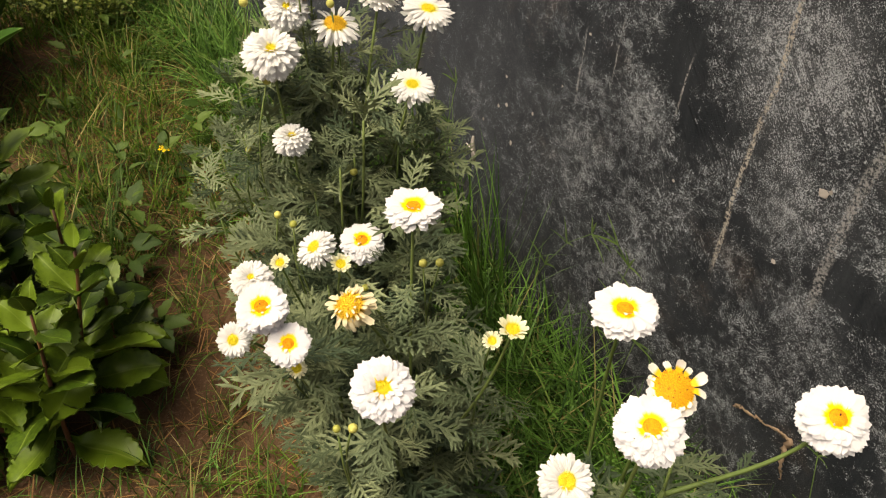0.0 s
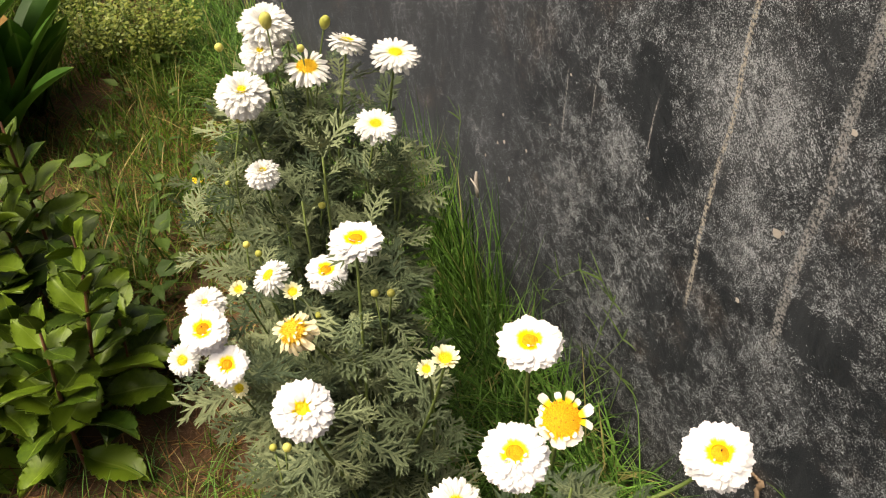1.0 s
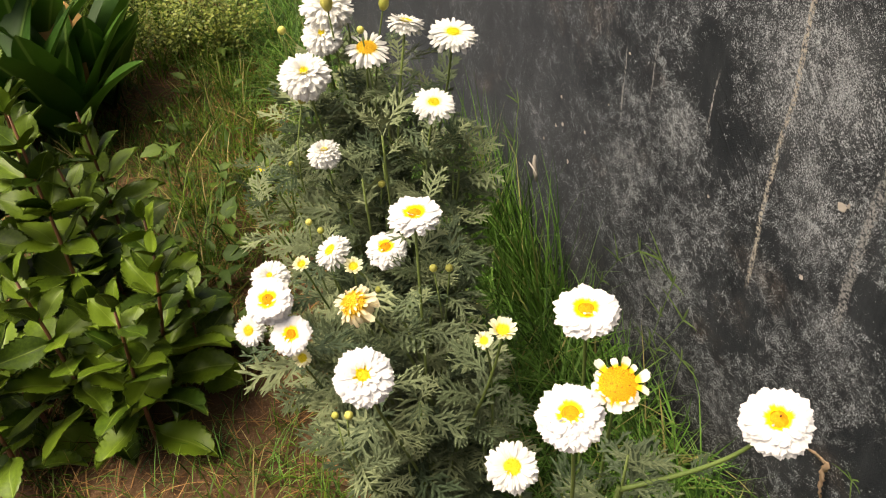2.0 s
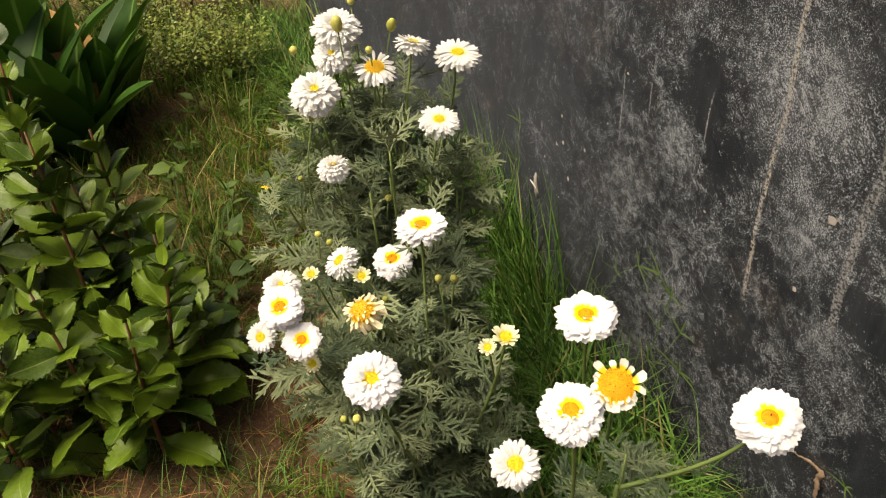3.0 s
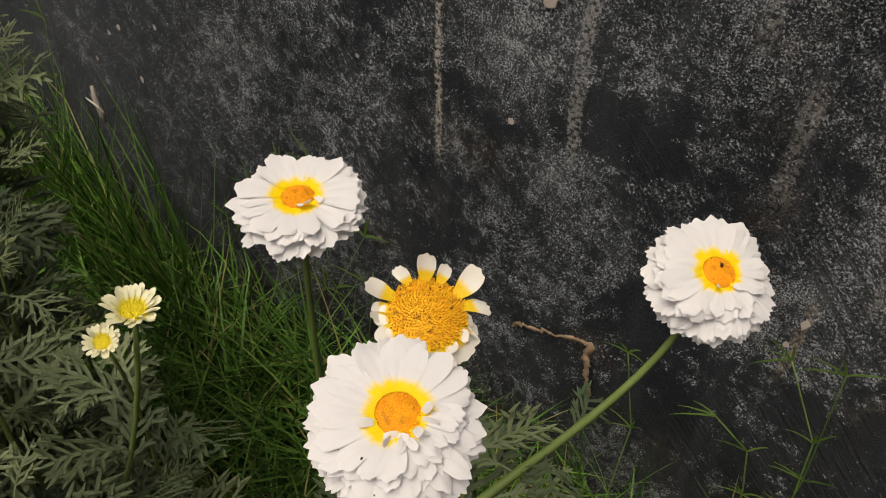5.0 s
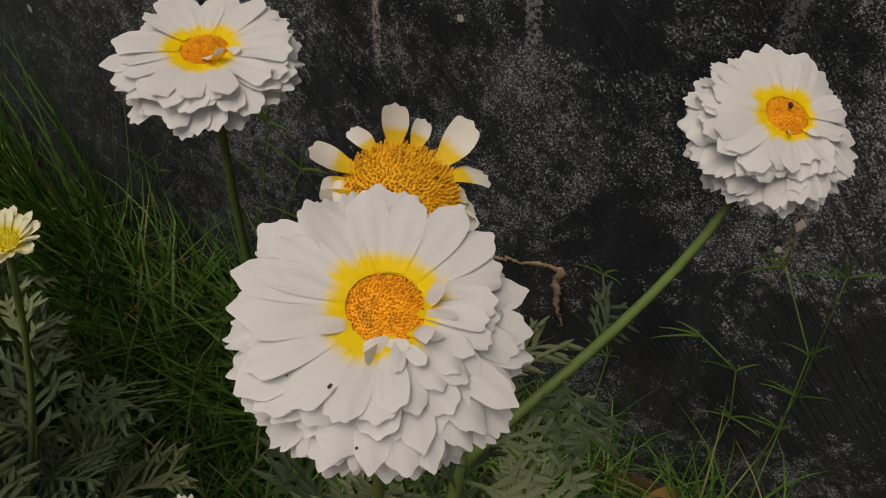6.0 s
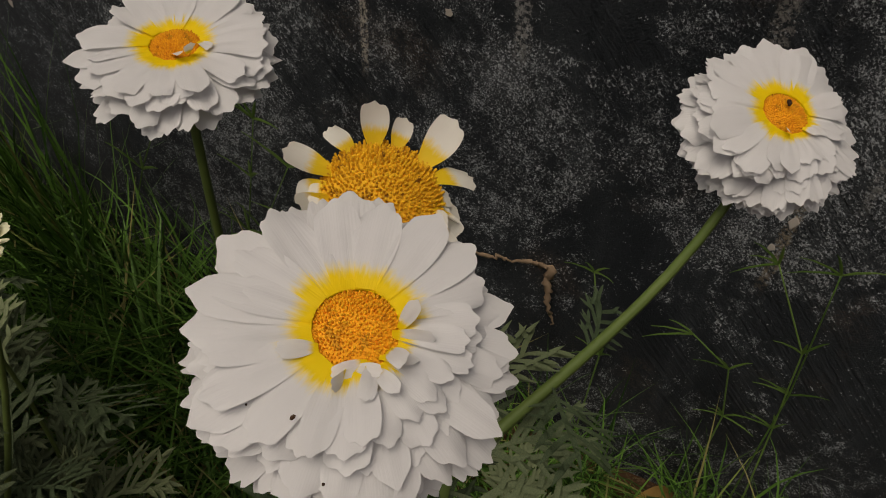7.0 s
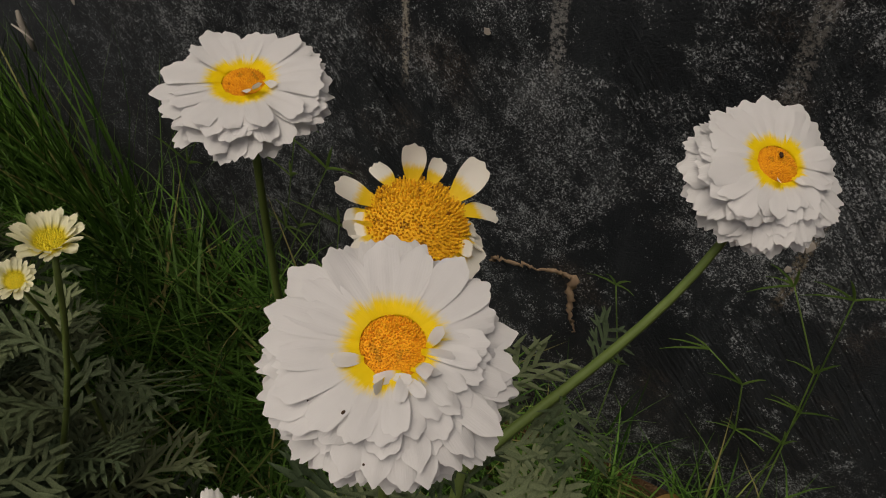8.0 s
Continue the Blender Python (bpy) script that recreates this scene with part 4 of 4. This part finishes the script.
def shrub():
    rng = random.Random(31)
    for x, y, high, wide in ((0.55, 2.50, 0.27, 0.15), (0.40, 2.62, 0.24, 0.14), (0.42, 2.95, 0.40, 0.2), (0.75, 3.0, 0.45, 0.2), (0.2, 3.1, 0.45, 0.22), (-0.1, 3.2, 0.5, 0.25), (0.55, 3.3, 0.5, 0.25), (-0.4, 3.1, 0.5, 0.25)):
        plant = thing("small_shrub", (x, y, rise(x, y)), "low shrub with tiny yellow-green leaves at the wall", "shrub", "low shrubs")
        verts, faces = [], []
        for _ in range(16):
            a, r = rng.uniform(0, 6.28), wide * math.sqrt(rng.random())
            top = Vector((r * math.cos(a), r * math.sin(a), high * rng.uniform(0.6, 1.0)))
            pts = bend((0, 0, -0.01), (0, 0, high * 0.3), top * 0.7, top, 6)
            v, f = tube(pts, [0.0018] * 7, 4)
            child("twig", mesh_of("twig", v, f, M_STEM), plant)
            for _ in range(110):
                p = pts[rng.randint(2, 6)] + Vector((rng.gauss(0, 0.03), rng.gauss(0, 0.03), rng.gauss(0, 0.025)))
                u = Vector((rng.gauss(0, 1), rng.gauss(0, 1), rng.gauss(0, 0.5))).normalized() * rng.uniform(0.008, 0.015)
                w = u.cross(Vector((rng.gauss(0, 0.4), rng.gauss(0, 0.4), 1))).normalized() * u.length * 0.42
                k = len(verts)
                verts += [p, p + u * 0.5 + w, p + u, p + u * 0.5 - w]
                faces.append((k, k + 1, k + 2, k + 3))
        tagged(child("foliage", mesh_of("foliage", verts, faces, M_SHRUB), plant), kind="stuff")


def small_things():
    rng = random.Random(77)
    # dry rootlet hanging on the wall
    root = thing("dry_root", (0.894, 0.487, 0.236), "thin dry brown root clinging to the wall", "root")
    knots = [(0.002, 0.008, 0.006, 0.0006), (-0.001, 0.002, 0.016, 0.0028), (-0.002, -0.022, 0.021, 0.0022), (-0.002, -0.046, 0.027, 0.0017), (-0.002, -0.066, 0.034, 0.0024), (-0.003, -0.079, 0.034, 0.0040), (-0.003, -0.080, 0.012, 0.0036), (-0.001, -0.084, -0.014, 0.0028), (0.002, -0.091, -0.040, 0.0008)]
    line = [[a[c] + (b[c] - a[c]) * k / 9 for c in range(4)] for a, b in zip(knots, knots[1:]) for k in range(9)] + [list(knots[-1])]
    v, f = tube([(x + rng.gauss(0, 0.0003), y + rng.gauss(0, 0.0012), z + rng.gauss(0, 0.0012)) for x, y, z, _ in line], [r * rng.uniform(0.65, 1.35) for _, _, _, r in line], 7)
    v = [(p[0] * 0.45, p[1], p[2]) for p in v]
    child("root_strand", mesh_of("root_strand", v, f, M_ROOT), root)
    # small stick against the wall
    twig = thing("stick", (0.880, 1.124, 0.275), "short dry stick leaning on the wall", "stick")
    v, f = tube([(0, -0.010, 0.0), (0, -0.006, 0.016), (0.002, 0.002, 0.034), (0.004, 0.004, 0.048)], [0.0026, 0.0042, 0.0038, 0.0022], 6)
    child("stick_body", mesh_of("stick_body", v, f, M_CHIP), twig)
    v, f = tube([(-0.004, -0.020, 0.020), (-0.004, -0.004, 0.027), (-0.003, 0.014, 0.030)], [0.0010, 0.0018, 0.0009], 5)
    child("side_twig", mesh_of("side_twig", v, f, M_CHIP), twig)
    # curled dry leaf in the grass
    leaf = thing("dry_leaf", (0.868, 0.210, 0.0), "curled dry tan leaf standing in the grass against the wall", "leaf")
    child("blade", strap_leaf("blade", 5, 0.9, M_DRYLEAF), leaf, pose(0, 0, 0, 0, 0, 120) @ pose(0, 0, 0, 20, -72, 0) @ Matrix.Scale(0.125, 4))
    # small yellow wild flower
    wild = thing("wild_flower", (0.46, 1.72, rise(0.46, 1.72)), "small yellow wild flower on a thin stalk", "flower")
    v, f = tube(bend((0, 0, -0.01), (0, 0, 0.03), (0.01, 0, 0.06), (0.01, 0, 0.085), 6), [0.0012] * 7, 5)
    child("stem", mesh_of("stem", v, f, M_STEM), wild)
    yellow = petal_mesh("petal", M_YELLOW, 0.25, 0.2, 0.1, 2, 15)
    for i in range(6):
        child("petal", yellow, wild, pose(0.01, 0, 0.085, 0, 0, 60 * i) @ pose(0, 0, 0, 0, -25, 0) @ Matrix.Scale(0.016, 4))


ground()
wall()
daisies()
succulents()
lilies()
weeds()
shrub()
small_things()

# ---- grass last ----
def runners():
    """Creeping grass on the wall: thin stems with stiff leaf fans at their knots."""
    rng = random.Random(12)
    for foot, knots in ((0.93, ((0.90, 0.19), (0.851, 0.277), (0.808, 0.325))), (0.79, ((0.755, 0.16), (0.733, 0.251), (0.723, 0.324), (0.747, 0.351))), (0.76, ((0.735, 0.17), (0.683, 0.284))), (0.70, ((0.69, 0.10), (0.672, 0.21))),
                        (0.225, ((0.222, 0.17), (0.235, 0.24), (0.272, 0.259))), (0.175, ((0.18, 0.18), (0.190, 0.289), (0.234, 0.365))), (0.185, ((0.182, 0.23), (0.193, 0.379))), (0.345, ((0.344, 0.185), (0.366, 0.294))), (1.25, ((1.22, 0.30), (1.19, 0.40)))):
        plant = thing("creeping_grass", (0.872, foot, 0.0), "creeping grass runner with stiff leaf fans on the wall", "grass", "creeping grass")
        line = [Vector((0, 0, -0.01)), Vector((0.004, 0, knots[0][1] * 0.5))] + [Vector((0.018 - 0.006 * (i % 2), y - foot, z)) for i, (y, z) in enumerate(knots)]
        pts = [a.lerp(b, k / 4) for a, b in zip(line, line[1:]) for k in range(4)] + [line[-1]]
        v, f = tube(pts, [0.0010 - 0.0004 * i / len(pts) for i in range(len(pts))], 5)
        child("runner", mesh_of("runner", v, f, M_RUNNER), plant)
        for i, p in enumerate(line[2:]):
            lean = math.atan2(p.y - line[i + 1].y, p.z - line[i + 1].z)
            for turn in (-1.15, -0.45, 0.2, 0.75, 1.3)[rng.randint(0, 1):rng.randint(4, 5)]:
                a = lean + turn + rng.gauss(0, 0.15)
                long = rng.uniform(0.036, 0.066) * (1.0 if foot > 0.5 else 0.65)
                way = Vector((-0.10 - 0.25 * rng.random(), math.sin(a), math.cos(a)))
                across = way.cross(Vector((1, 0, 0))).normalized() * (0.0021 if foot > 0.5 else 0.0013)
                rows = [[p + way * long * t - across * w + Vector((0, 0, -0.010 * t * t)), p + way * long * t + Vector((-0.0006, 0, -0.010 * t * t)), p + way * long * t + across * w + Vector((0, 0, -0.010 * t * t))] for t, w in ((0, 0.7), (0.3, 1.0), (0.7, 0.7), (1.0, 0.08))]
                v, f = sheet(rows)
                child("leaf", mesh_of("leaf", v, f, M_RUNNER), plant)


runners()
blades("grass", "lush green grass growing along the wall", M_GRASS,
       sow(3100, 0.60, 0.885, 0.55, 1.75, (0.08, 0.22), (0.0026, 0.0050), (0.35, 1.4), (-0.3, 1.0), 1, 0.7)
       + sow(2200, 0.66, 0.885, 1.75, 2.82, (0.12, 0.30), (0.0024, 0.0044), (0.05, 0.8), (0.3, 1.7), 2, 0.5)
       + sow(1300, 0.62, 0.885, -0.30, 0.55, (0.06, 0.20), (0.0016, 0.0032), (0.05, 0.9), (0.2, 1.6), 3, 0.8)
       + sow(700, 0.70, 0.885, 0.62, 1.55, (0.14, 0.30), (0.0028, 0.0052), (0.25, 1.3), (0.0, 1.3), 42, 0.7)
       + sow(1100, 0.77, 0.885, 0.50, 1.35, (0.12, 0.28), (0.0026, 0.0048), (0.2, 1.1), (-0.2, 1.2), 44, 0.8)
       + sow(350, 0.74, 0.885, 0.05, 0.52, (0.07, 0.22), (0.0018, 0.0036), (0.1, 0.8), (0.1, 1.4), 45, 0.8)
       + sow(500, 0.55, 0.86, 0.0, 0.55, (0.05, 0.14), (0.0016, 0.0032), (0.3, 1.2), (0.0, 1.4), 46, 0.6)
       + sow(420, 0.79, 0.885, 0.95, 1.45, (0.28, 0.43), (0.0026, 0.0046), (0.02, 0.45), (0.1, 0.9), 43, 0.7)
       + sow(420, 0.02, 0.40, 0.55, 1.15, (0.03, 0.10), (0.0012, 0.0026), (0.1, 0.9), (0.3, 1.6), 41, 0.92)
       + sow(420, 0.80, 0.885, -0.15, 0.42, (0.08, 0.22), (0.0018, 0.0036), (0.05, 0.6), (0.2, 1.2), 11, 0.85)
       + sow(1200, 0.46, 0.70, 0.20, 1.2, (0.08, 0.22), (0.0018, 0.0036), (0.1, 0.9), (0.3, 1.8), 4, 0.6))
blades("turf", "thin patchy grass on dry soil", M_TURF,
       sow(10000, -0.4, 0.72, 1.25, 3.4, (0.04, 0.18), (0.002, 0.0048), (0.1, 1.0), (0.2, 1.8), 5, 0.75, patchy)
       + sow(6000, -3.0, 0.85, -2.5, 0.6, (0.04, 0.14), (0.003, 0.006), (0.1, 0.9), (0.2, 1.4), 21, 0.8, patchy)
       + sow(6000, -3.5, -0.5, 0.4, 5.0, (0.05, 0.18), (0.004, 0.007), (0.1, 0.9), (0.2, 1.4), 22, 0.8, patchy)
       + sow(3500, -1.2, 0.4, 2.5, 4.4, (0.10, 0.30), (0.004, 0.008), (0.1, 0.8), (0.2, 1.5), 9, 0.5)
       + sow(800, -0.4, 0.45, 0.75, 1.25, (0.03, 0.11), (0.0015, 0.003), (0.1, 0.9), (0.2, 1.4), 8, 0.75, patchy)
       + sow(2600, 0.12, 0.62, 1.15, 2.2, (0.03, 0.12), (0.0014, 0.0030), (0.3, 1.3), (0.0, 1.4), 51, 0.8)
       + sow(900, 0.1, 0.75, -0.2, 0.9, (0.04, 0.12), (0.002, 0.0035), (0.1, 0.9), (0.2, 1.4), 6, 0.7, patchy))
blades("straw", "scattered dry straw and dead grass", M_STRAW,
       sow(9000, -0.6, 0.80, 0.3, 3.2, (0.03, 0.12), (0.0012, 0.003), (0.9, 1.55), (-0.6, 0.9), 7, 0.3)
       + sow(7000, 0.15, 0.75, 1.2, 2.8, (0.02, 0.07), (0.0014, 0.0034), (0.7, 1.55), (-1.0, 1.6), 71, 0.7, patchy), "straw")
